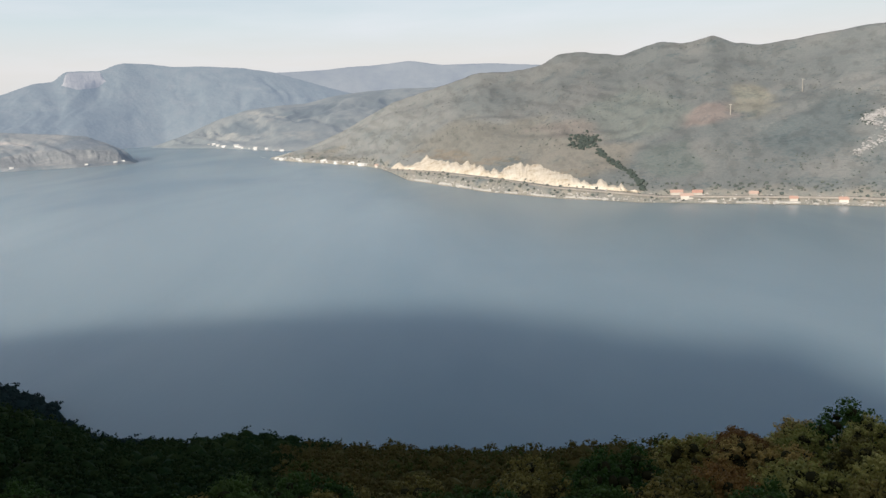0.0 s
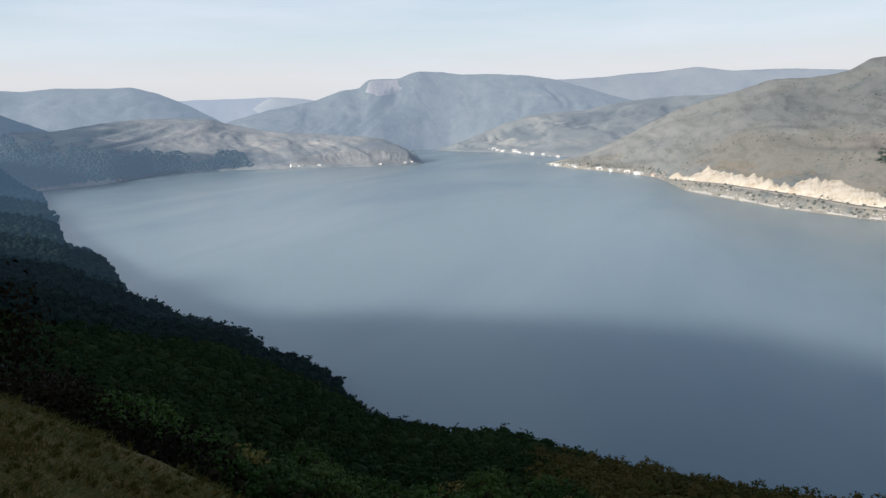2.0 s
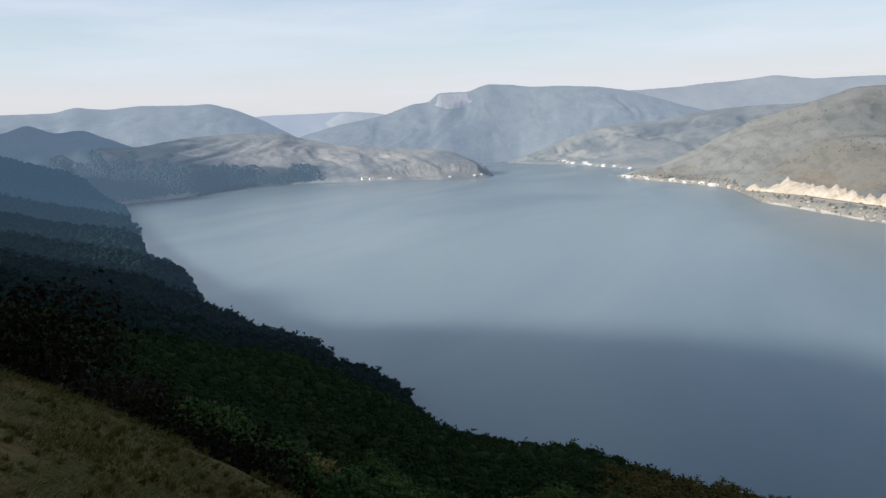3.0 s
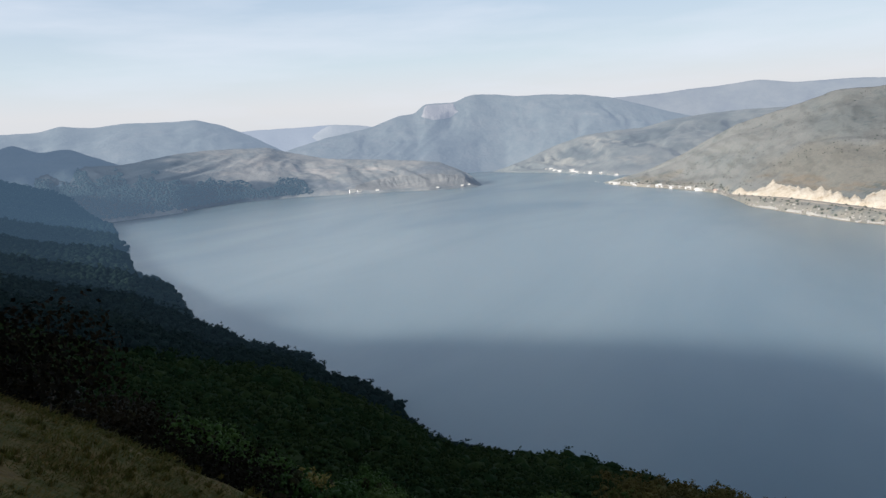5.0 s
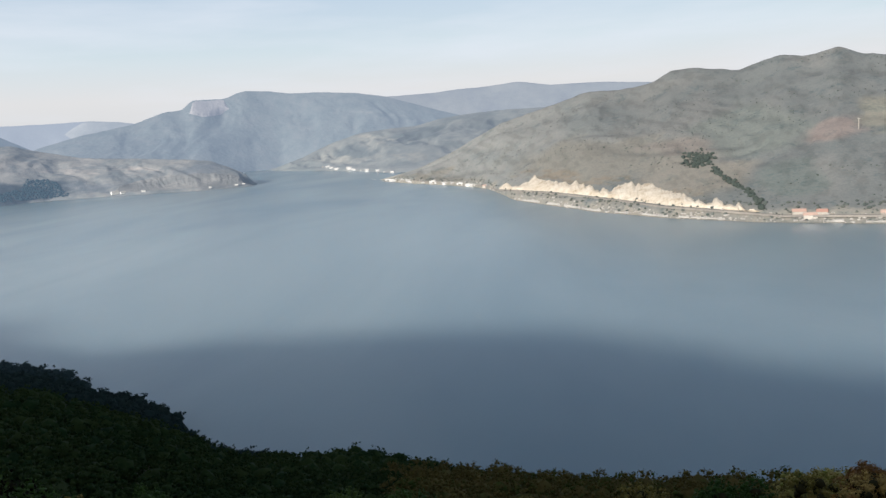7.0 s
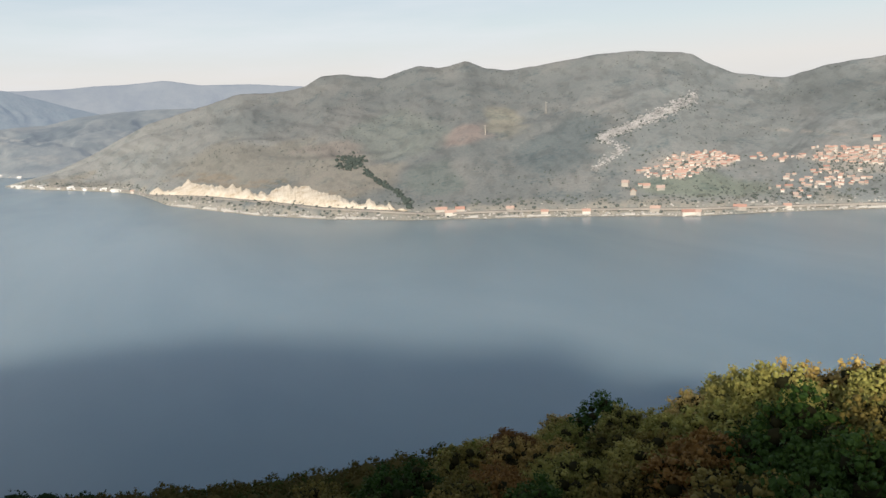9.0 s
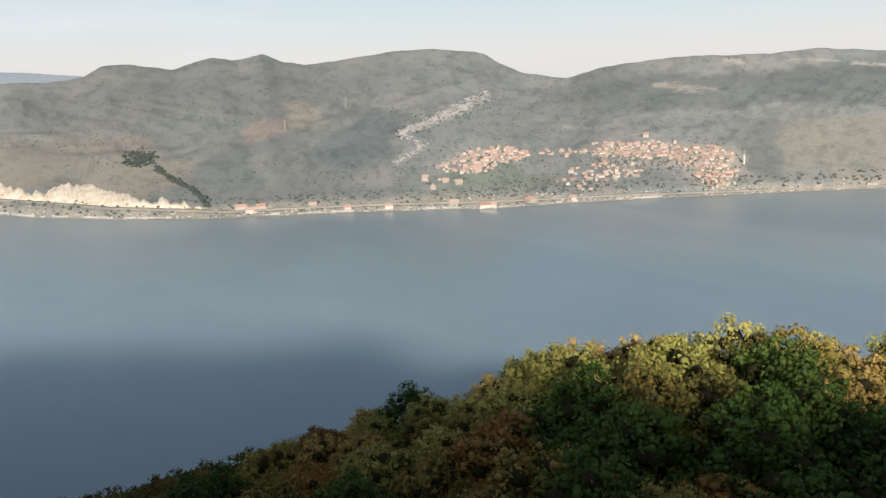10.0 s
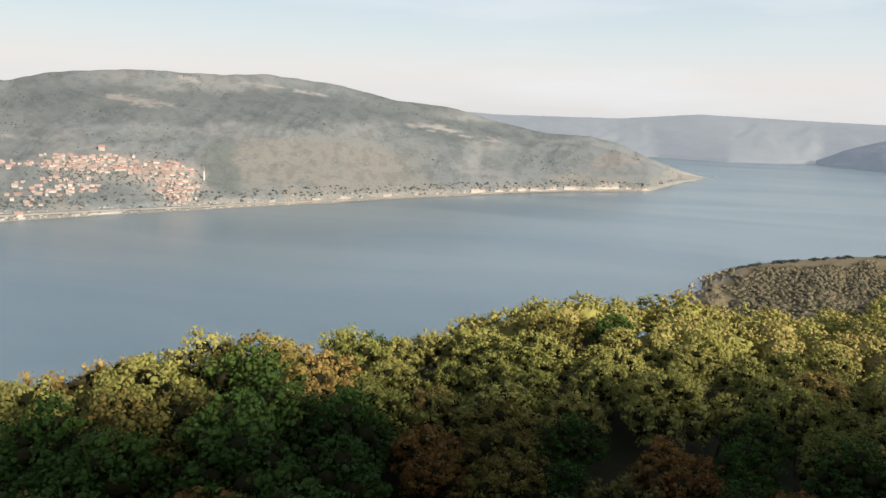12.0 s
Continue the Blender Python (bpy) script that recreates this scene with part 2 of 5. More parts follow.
FAR_TILE = material("village_tile", [(0.28, 0.165, 0.135), (0.40, 0.235, 0.185), (0.45, 0.32, 0.26), (0.34, 0.28, 0.25)], (0.06, 2.0), bump=0.2, bump_scale=4, by_island=0.7)
ROAD = material("road_asphalt", [(0.17, 0.16, 0.15), (0.33, 0.30, 0.26)], (0.02, 0.3), bump=0)
WALL = material("house_plaster", [(0.22, 0.20, 0.18), (0.33, 0.30, 0.26), (0.58, 0.54, 0.48)], (0.1, 1.0), bump=0.1, by_object=0.75)
TILE = material("roof_tile", [(0.28, 0.165, 0.135), (0.40, 0.235, 0.185), (0.45, 0.32, 0.26), (0.34, 0.28, 0.25)], (0.2, 2.0), bump=0.3, bump_scale=4, by_object=0.75)
WHITE = material("white_paint", [(0.36, 0.35, 0.34), (0.56, 0.55, 0.53), (0.80, 0.79, 0.76)], (0.2, 2.0), bump=0, by_object=0.8)


def water_material():
    m = bpy.data.materials.new("lake_water")
    m.use_nodes = True
    n, l = m.node_tree.nodes, m.node_tree.links
    b = n["Principled BSDF"]
    b.inputs["Roughness"].default_value = 0.22
    b.inputs["IOR"].default_value = 1.33
    # murky water scatters the light over some tens of metres
    b.inputs["Subsurface Weight"].default_value = 1.0
    b.inputs["Subsurface Scale"].default_value = 120.0
    b.inputs["Subsurface Radius"].default_value = (0.7, 0.9, 1.0)
    co = n.new("ShaderNodeTexCoord")
    mp = n.new("ShaderNodeMapping")
    mp.inputs["Scale"].default_value = (1.0, 0.35, 1.0)
    mp.inputs["Rotation"].default_value = (0, 0, radians(25))
    l.new(co.outputs["Object"], mp.inputs["Vector"])
    streak = n.new("ShaderNodeTexNoise")
    streak.inputs["Scale"].default_value, streak.inputs["Detail"].default_value, streak.inputs["Distortion"].default_value = 0.004, 4.0, 0.6
    l.new(mp.outputs["Vector"], streak.inputs["Vector"])
    ramp = n.new("ShaderNodeValToRGB")
    ramp.color_ramp.elements[0].position, ramp.color_ramp.elements[1].position = 0.35, 0.7
    ramp.color_ramp.elements[0].color, ramp.color_ramp.elements[1].color = (0.172, 0.242, 0.279, 1), (0.248, 0.311, 0.331, 1)
    l.new(streak.outputs["Fac"], ramp.inputs["Fac"])
    l.new(ramp.outputs["Color"], b.inputs["Base Color"])
    fine = n.new("ShaderNodeTexNoise")
    fine.inputs["Scale"].default_value, fine.inputs["Detail"].default_value = 0.35, 4.0
    l.new(mp.outputs["Vector"], fine.inputs["Vector"])
    k = n.new("ShaderNodeBump")
    k.inputs["Strength"].default_value, k.inputs["Distance"].default_value = 0.12, 0.5
    l.new(fine.outputs["Fac"], k.inputs["Height"])
    l.new(k.outputs["Normal"], b.inputs["Normal"])
    return m


WATER = water_material()


# ---- land shapes, in bearing (degrees to the left of the y axis) and distance from the lookout ----
def table(text):
    pairs = sorted(tuple(float(v) for v in p.split(":")) for p in text.split())
    return np.array([p[0] for p in pairs]), np.array([p[1] for p in pairs])


def along(tab, a):
    return np.interp(a, tab[0], tab[1])


def rounded(tab, width):
    """The same table with its corners rounded off."""
    a = np.arange(tab[0][0], tab[0][-1] + 0.01, 0.05)
    v = np.interp(a, *tab)
    k = np.arange(-3 * width, 3 * width + 0.01, 0.05)
    w = np.exp(-(k / width) ** 2)
    return a, np.convolve(np.pad(v, len(k) // 2, mode="edge"), w / w.sum(), "valid")[:len(a)]


def smooth(e0, e1, v):
    s = np.clip((v - e0) / (e1 - e0), 0, 1)
    return s * s * (3 - 2 * s)


LATTICE = np.random.RandomState(7).rand(256, 256)


def value_noise(x, y):
    xi, yi = np.floor(x).astype(int), np.floor(y).astype(int)
    fx, fy = x - xi, y - yi
    fx, fy = fx * fx * (3 - 2 * fx), fy * fy * (3 - 2 * fy)
    a, b = LATTICE[xi % 256, yi % 256], LATTICE[(xi + 1) % 256, yi % 256]
    c, d = LATTICE[xi % 256, (yi + 1) % 256], LATTICE[(xi + 1) % 256, (yi + 1) % 256]
    return (a * (1 - fx) + b * fx) * (1 - fy) + (c * (1 - fx) + d * fx) * fy


def fbm(x, y, octaves=5, gain=0.5):
    total, amp, norm = 0, 1.0, 0.0
    for i in range(octaves):
        total = total + amp * (value_noise(x * 2 ** i + 17.3 * i, y * 2 ** i + 5.7 * i) * 2 - 1)
        norm += amp
        amp *= gain
    return total / norm


def ridged(x, y, octaves=4):
    total, amp, norm = 0, 1.0, 0.0
    for i in range(octaves):
        total = total + amp * (1 - np.abs(value_noise(x * 2 ** i + 31.1 * i, y * 2 ** i + 9.9 * i) * 2 - 1) * 2)
        norm += amp
        amp *= 0.5
    return total / norm


def xy(a, r):
    return -np.sin(np.radians(a)) * r, np.cos(np.radians(a)) * r


def sheet(name, az, rad, height, mat, label, kind="structure", category="hill"):
    """A grid of land over bearings and distances (rad: one row of distances for each bearing)."""
    a = np.repeat(az[:, None], rad.shape[1], 1)
    x, y = xy(a, rad)
    z = height(a, rad)
    co = np.stack([x, y, z], -1).reshape(-1, 3)
    na, nr = rad.shape
    i = np.arange(na * nr).reshape(na, nr)
    faces = np.stack([i[:-1, :-1], i[:-1, 1:], i[1:, 1:], i[1:, :-1]], -1).reshape(-1, 4)
    if az[1] > az[0]:
        faces = faces[:, ::-1]
    me = bpy.data.meshes.new(name)
    me.from_pydata(co.tolist(), [], faces.tolist())
    me.shade_smooth()
    me.materials.append(mat)
    ob = new(name, me)
    tagged(ob, label, category, kind=kind)
    return ob


class Hill:
    """Land that rises from a shore or foot to a skyline ridge."""

    def __init__(self, foot, ridge, ridge_el, relief=20.0, gully=150.0, power=1.0, foot_z=0.0, crease=0.0, seed=0):
        self.foot, self.ridge, self.el = rounded(table(foot), 0.25), rounded(table(ridge), 0.6), rounded(table(ridge_el), 0.28)
        self.relief, self.gully, self.power, self.foot_z, self.crease, self.seed = relief, gully, power, foot_z, crease, seed

    def z(self, a, r):
        f, d = along(self.foot, a), along(self.ridge, a)
        top = EYE + d * np.tan(np.radians(along(self.el, a)))
        s = (r - f) / np.maximum(d - f, 30)
        sc = np.clip(s, 0, 1)
        x, y = xy(a, r)
        across, down = np.radians(a) * 0.5 * (f + d), (r - f) * 0.42   # spurs and gullies run down the slope
        bank = np.minimum(6.0, 0.2 * top) * smooth(0, 0.03, s)
        z = bank + (top - bank) * sc ** self.power
        warp = fbm(across / 400 + self.seed, down / 200, 3) * 1.2
        rel = ridged(across / self.gully + warp + self.seed, down / (self.gully * 1.3) + 0.3 * warp, 4) * 0.75 + fbm(across / 50 + self.seed, down / 50, 4) * 0.22 - 0.2
        z = z + np.minimum(rel, 0.25) * (along(self.relief, a) if isinstance(self.relief, tuple) else self.relief) * smooth(0.03, 0.35, s) * (1 - smooth(0.72, 1.0, s))
        z = z - self.crease * np.exp(-((s - 0.86) / 0.07) ** 2)
        z = z + fbm(x / 22 + self.seed, y / 22, 2) * 1.6 * smooth(0.85, 1.0, s) * (top > 40)
        z = np.where(s > 1, top - (r - d) * 0.35, z)
        return np.where(s < 0, np.maximum(-25.0, s * (d - f) * 0.25), z) + self.foot_z * (s >= 0)

    def hits(self, bearings, elevations):
        """Where many lines of sight meet the slope: points, one row each."""
        a = np.asarray(bearings, float)[:, None]
        tan = np.tan(np.radians(np.asarray(elevations, float)))[:, None]
        lo, hi = along(self.foot, a) - 5, along(self.ridge, a) + 20
        i = np.arange(len(a))
        for _ in range(2):
            r = lo + (hi - lo) * np.linspace(0, 1, 60)[None, :]
            z = self.z(np.repeat(a, 60, 1), r)
            over = z > EYE + r * tan
            k = np.where(over.any(1), over.argmax(1), 59)
            lo, hi = r[i, np.maximum(k - 1, 0)][:, None], r[i, k][:, None]
        x, y = xy(a[:, 0], r[i, k])
        return np.stack([x, y, z[i, k]], 1)

    def hit(self, bearing, elevation):
        """Where the line of sight at that bearing and elevation meets the slope."""
        lo, hi = along(self.foot, bearing) - 5, along(self.ridge, bearing) + 20
        for _ in range(2):
            r = np.linspace(lo, hi, 60)
            z = self.z(np.full_like(r, bearing), r)
            over = z > EYE + r * math.tan(radians(elevation))
            k = int(np.argmax(over)) if over.any() else len(r) - 1
            lo, hi = r[max(k - 1, 0)], r[k]
        x, y = xy(bearing, r[k])
        return Vector((float(x), float(y), float(z[k]))), float(r[k])


def build_hill(name, hill, a0, a1, step, rows, mat, label, margin=60, behind=200, category="hill"):
    az = np.arange(a0, a1 + step / 2, step)
    f, d = along(hill.foot, az), along(hill.ridge, az)
    front = (f - margin)[:, None] + (d - f + margin)[:, None] * np.linspace(0, 1, rows - 8)[None, :]
    back = d[:, None] + (np.minimum(d + behind, 4965) - d)[:, None] * np.linspace(0, 1, 9)[None, 1:]
    rad = np.concatenate([front, back], 1)
    return sheet(name, az, rad, hill.z, mat, label, category=category)


BANK = Hill(
    "20:4000 15:3000 12.1:2334 9.9:2140 6:1900 4.4:1777 2.4:1443 0:1323 -3.3:1189 -8.3:1081 -14.4:1020 -20.3:1005 -27.7:1000 -35:990 -40.5:1035 -48.4:1093 -52.5:1135 -61.2:1240 -70.4:1421 -78.6:1632 -84.5:1760 -87.8:2320 -89:2600",
    "20:4050 15:3050 12.1:2380 9.9:2300 6:2350 3:2250 0:2050 -5:1950 -10:1900 -20:1800 -30:1720 -41:1750 -50:1750 -60:1850 -70:1950 -80:2050 -84.5:2100 -87.8:2345 -89:2620",
    "20:-3.5 15:-3.3 12:-3.05 9.3:-2.42 6.8:-1.4 4.7:-0.3 3.1:0.5 1.1:1.06 -0.8:1.6 -2:2.0 -3.1:2.3 -5:2.28 -6.4:2.4 -7.6:2.66 -8.8:3.32 -10.4:3.41 -13.2:3.02 -14.4:3.44 -15.7:3.83 -17.5:3.58 -19.2:4.05 -20.5:3.42 -22.3:3.2 -24.2:3.45 -28.1:3.96 -30.9:4.1 -34.1:3.8 -34.9:3.62 -35.7:3.03 -37.7:2.17 -40.7:1.74 -42.9:2.35 -44.4:2.54 -48:2.9 -51.8:2.84 -54:2.8 -57:3.0 -62:2.5 -66:1.56 -70.1:1.22 -73:0.43 -76.7:-0.37 -80.3:-0.52 -82.3:-0.96 -84.3:-1.87 -86.3:-2.57 -87.8:-2.96 -89:-3.1",
    relief=table("-90:6 -60:7 -45:12 -32:17 20:17"), gully=190, crease=4, seed=3)
PEN = Hill(
    "60:2600 52:2300 47:2067 42.9:2197 40.3:2430 38.3:2545 34.3:2625 28.2:2568 24.9:2527 21.1:2590 20.6:2700",
    "60:3200 52:3000 47:2900 40:3150 34:3200 28:2950 24.9:2800 22.7:2720 21.1:2640 20.6:2730",
    "60:0.5 52:0.4 46:0.17 42.6:0.70 40:0.88 36.1:0.82 35.3:0.56 32.1:-0.21 28.1:-0.52 25.6:-0.74 24:-0.92 22.7:-1.46 21.5:-2.12 21.1:-2.75 20.6:-2.8",
    relief=26, gully=160, seed=11)
# unseen part past 57 degrees is raised to cast shade over the bay
BLUE_HILL = Hill(
    "80:2300 60:2400 47:2500 40:2900", "80:2900 60:3000 50:3050 46:3100 40:3150",
    "80:9 75:9.5 66:8 61:3.2 57:1.7 53.9:1.3 52.3:1.86 50.7:1.24 50.2:1.33 49:1.44 47.7:0.88 46:0.17 42.7:-0.34 40:-0.9", relief=25, gully=180, seed=23)
LEFT_RANGE = Hill(
    "80:3300 60:3300 45:3400 36:3500 33:3600", "80:4300 60:4300 45:4300 37:4300 33:4300",
    "80:2.6 70:2.2 60:2.6 53.8:2.5 50.6:2.58 49.5:2.92 47.5:2.74 45.4:2.95 42.1:2.92 40.9:3.01 39.1:2.53 37.2:1.69 35.3:0.64 33:-0.8", relief=45, gully=300, seed=31)
FAINT = Hill("42:4400 24:4400", "42:4850 24:4850", "42:1.8 36.8:2.08 33.6:2.1 31.6:2.19 29.6:2.04 28:1.78 24:1.2", relief=20, gully=300, seed=41)
SADDLE = Hill("34.9:4500 24:4500", "34.9:4750 24:4750", "34.9:0.22 33.3:1.16 32.4:1.82 31.6:2.19 29.6:2.04 28.4:1.8 24:1.0", relief=30, gully=200, seed=43)
MAIN = Hill(
    "37:3500 30:3650 24:3850 21:4050 19.1:4100 15.9:3900 11.4:3700 8:3600 4:3600 0:3600", "37:4200 30:4350 24:4550 20:4650 12:4500 8:4500 0:4500",
    "37:-0.2 34.5:0.61 32.1:1.24 28.8:1.81 26.7:2.54 25.5:2.62 24.8:3.27 22.6:3.27 21.4:3.74 19.7:3.67 18.1:3.44 15.7:3.41 13.4:3.22 11.4:2.89 9.9:2.42 7:1.5 4:0.7 0:0.0", relief=46, gully=300, seed=47)
BEHIND = Hill("16:4300 -16:4300", "16:4850 -16:4850", "16:2.5 11.4:2.85 8:2.92 6.2:3.08 4.3:3.12 1.8:3.36 -0.5:2.97 -3.9:2.95 -7.6:2.66 -16:2.2", relief=30, gully=300, seed=53)
MID = Hill("20.6:3950 19.6:3850 18:3620 15.9:3450 11.4:2850 8:2750 2:2900 -4:3000", "20.6:3990 18:3990 10:3900 2:3900 -4:3900", "20.6:-1.98 19.6:-1.75 17.5:-1.09 15.4:-0.19 13.3:0.38 11.2:0.58 9.2:0.65 7.5:1.08 5.1:1.32 2.7:1.44 -4:1.4", relief=60, gully=220, seed=59)
RIGHT_FAR = Hill(
    "-66:4000 -80:4100 -84.7:4203 -89.6:3850 -92.8:4029 -95.2:4250 -99.1:4000 -125:3600", "-66:4800 -84:4800 -100:4800 -125:4600",
    "-66:0.9 -71.4:0.94 -73.4:0.81 -82.2:0.82 -87.5:1.26 -93.3:1.05 -98.8:0.89 -110:0.9 -125:1.4", relief=24, gully=280, seed=61)
DARK_HEAD = Hill("-94.9:4150 -96:3950 -97.6:3797 -99.1:3630 -110:3300 -125:3200", "-94.9:4200 -96.8:4150 -99:4100 -110:3900 -125:3900", "-94.9:-1.6 -95.8:-1.2 -96.8:-0.73 -98.9:-0.1 -104:0.6 -125:1.0", relief=30, gully=200, seed=67)
# the wooded headland with a cliff that stands beyond the near trees
HEAD = Hill("-86.9:640 -87.4:600 -88:530 -89:490 -93:480 -100:490 -125:560", "-86.9:660 -87.5:650 -87.9:720 -89:760 -92.8:830 -97.5:900 -100:920 -125:900",
            "-86.9:-12.8 -87.45:-12.0 -87.7:-10.6 -88.8:-9.8 -90.6:-9.14 -92.8:-8.54 -97.5:-7.67 -99.7:-7.42 -106:-7 -125:-6.5", relief=6, gully=70, power=0.36, seed=71)


class Lookout:
    """The camera's own hillside: ground heights by bearing and distance."""
    rows = {}

    def row(self, bearing, text):
        self.rows[bearing] = table("0:128.3 " + text)

    def z(self, a, r):
        keys = sorted(self.rows)
        q = np.sqrt(r)
        levels = np.array([np.interp(q.ravel(), np.sqrt(self.rows[k][0]), self.rows[k][1]) for k in keys])
        k = np.array(keys, float)
        av = np.clip(a.ravel(), k[0], k[-1] - 1e-6)
        i = np.searchsorted(k, av, side="right") - 1
        i = np.clip(i, 0, len(k) - 2)
        w = (av - k[i]) / (k[i + 1] - k[i])
        n = np.arange(av.size)
        base = (levels[i, n] * (1 - w) + levels[i + 1, n] * w).reshape(a.shape)
        x, y = xy(a, r)
        rough = fbm(x / 45 + 3, y / 45, 4) * np.clip(r / 60, 0, 1) * (1.2 + 1.8 * np.clip((r - 130) / 150, 0, 1)) * np.clip((base + 2) / 15, 0, 1)
        small = fbm(x / 1.3, y / 1.3, 3) * 0.10 * np.exp(-r / 30)
        return base + rough + small


NEAR = Lookout()
NEAR.row(-180, "15:130 60:142 125:156 190:169 320:152 900:100 2400:90")
NEAR.row(-150, "15:128 60:130 190:132 300:110 900:60 2400:50")
NEAR.row(-125, "12:126 40:112 100:106 200:100 400:70 900:50 2400:50")
NEAR.row(-100, "12:124 40:102 80:99.5 150:98 260:55 400:20 500:-8 2400:-12")
NEAR.row(-87, "12:123 40:101 80:100.4 120:100.4 200:50 300:-8 2400:-12")
NEAR.row(-78, "12:122.5 40:100.6 75:100.6 110:100.8 185:50 285:-8 2400:-12")
NEAR.row(-70, "12:122 40:99.5 70:98.4 100:98.6 170:50 270:-8 2400:-12")
NEAR.row(-50, "12:121 40:99 80:97 130:69 240:-8 2400:-12")
NEAR.row(-40, "12:121 40:98 85:92.8 140:65 240:-8 2400:-12")
NEAR.row(-30, "12:121 40:97.5 95:88.1 150:58 240:-8 2400:-12")
NEAR.row(-15, "12:121 40:98.3 80:84.7 120:71 200:26 250:-8 2400:-12")
NEAR.row(0, "12:120.5 40:98 100:72.5 160:50.5 230:13 262:-8 2400:-12")
NEAR.row(15, "12:120.5 40:100 100:76 180:45 260:19 300:-8 2400:-12")
NEAR.row(25, "12:121.5 20:113 40:101 100:76 200:42 310:7 335:-8 2400:-12")
NEAR.row(31, "12:123.4 20:113 40:103 80:87 100:80 200:55 420:2 445:-8 2400:-12")
NEAR.row(37, "12:124.7 20:114.5 40:105 80:91 100:85 250:55 530:1 560:-8 2400:-12")
NEAR.row(41, "12:125.3 20:118.5 40:107 80:94 100:89 250:58 450:22 620:1 655:-8 2400:-12")
NEAR.row(45.4, "12:125.9 20:120 40:109 80:97 100:92 300:58 600:22 960:2 1000:-8 2400:-12")
NEAR.row(46.3, "12:126 20:120 40:109 100:93 300:59 700:23 1230:2 1262:-6 1290:-4 1330:3 1400:3 1450:-5 1700:-5 2400:-8")
NEAR.row(47.2, "12:126.2 20:120.3 40:109.5 100:94 300:60 700:24 1400:8 1950:3 2010:-4 2400:-8")
NEAR.row(50, "12:126.6 20:121 40:111 100:96 300:66 700:34 1400:20 2000:28 2400:70")
NEAR.row(56, "12:127.3 20:122.5 40:113 100:101 300:80 800:56 1400:56 2000:90 2400:150")
# bearings 62 to 87: unseen heights, added to keep bay and peninsula in shade
NEAR.row(62, "12:127.7 40:116 100:104 300:86 800:76 1400:110 1900:180 2080:255 2400:260")
NEAR.row(68, "12:128 40:120 100:110 300:100 800:94 1400:180 1850:230 2060:345 2400:340")
NEAR.row(75, "12:128.4 40:124 100:117 300:116 600:138 800:155 1100:200 1400:250 1850:310 2090:405 2400:380")
NEAR.row(87, "12:128.8 40:128 100:131 300:148 450:148 600:165 700:207 1000:217 1600:300 2400:300")
NEAR.row(100, "12:129.2 40:131 100:142 270:212 400:230 580:238 900:180 2400:150")
NEAR.row(118, "12:129.4 40:133 100:148 260:224 400:236 700:190 2400:150")
NEAR.row(138, "12:129.8 40:135 100:157 150:190 200:219 270:222 400:205 700:170 2400:120")
NEAR.row(144, "12:129.9 40:135.5 100:158 150:187 190:207 280:203 400:190 700:165 2400:110")
NEAR.row(150, "12:130 40:136 100:160 150:182 185:194 300:176 900:120 2400:100")
NEAR.row(166, "15:130 60:144 130:169 190:182.5 320:161 900:110 2400:95")
NEAR.row(180, "15:130 60:142 125:156 190:169 320:152 900:100 2400:90")


# ---- the large structure ----
def disc(name, radius, z, mat, label, category):
    bm = bmesh.new()
    rings = [0.0, 60, 200, 600, 1500, 3000, radius]
    prev = [bm.verts.new((0, 0, z))]
    for r in rings[1:]:
        ring = [bm.verts.new((*[float(v) for v in xy(k * 5.0, r)], z)) for k in range(72)]
        for k in range(72):
            if len(prev) == 1:
                bm.faces.new((prev[0], ring[k], ring[(k + 1) % 72]))
            else:
                bm.faces.new((prev[k], ring[k], ring[(k + 1) % 72], prev[(k + 1) % 72]))
        prev = ring
    me = bpy.data.meshes.new(name)
    bm.to_mesh(me)
    bm.free()
    me.materials.append(mat)
    return tagged(new(name, me), label, category, kind="structure")


disc("ground", 4980, -26.0, FOREST_FLOOR, "dark silty lake bed under the water", "ground")
disc("water", 4970, 0.0, WATER, "calm grey-blue lake water with faint wind streaks", "water")

def bearing(x, y):
    return math.degrees(math.atan2(-x, y))


near_az = np.concatenate([np.arange(-180, -110, 2.0), np.arange(-110, 40, 0.5), np.arange(40, 60, 0.25), np.arange(60, 180.1, 2.0)])
near_r = np.concatenate([np.linspace(0.0, 30, 50), np.geomspace(31, 2390, 120)])
hillside = sheet("hillside", near_az, np.repeat(near_r[None, :], len(near_az), 0), NEAR.z, FOREST_FLOOR, "steep wooded hillside of dark leaf litter above the lake", category="hillside")
hillside.data.materials.append(GRASS_SOIL)
GRASS_EDGE = table("-180:9 -150:8 -100:5 20:5 30:6 34:11.5 41:12.3 48:12.6 56:13 75:16 100:20 180:20")
# ground between the crowns takes the same shade colours and haze emission
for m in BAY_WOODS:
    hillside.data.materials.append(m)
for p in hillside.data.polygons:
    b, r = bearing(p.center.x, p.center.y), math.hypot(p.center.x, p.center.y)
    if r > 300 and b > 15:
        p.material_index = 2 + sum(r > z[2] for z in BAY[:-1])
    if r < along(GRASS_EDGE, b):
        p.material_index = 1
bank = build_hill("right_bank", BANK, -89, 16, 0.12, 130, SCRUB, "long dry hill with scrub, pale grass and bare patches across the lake")


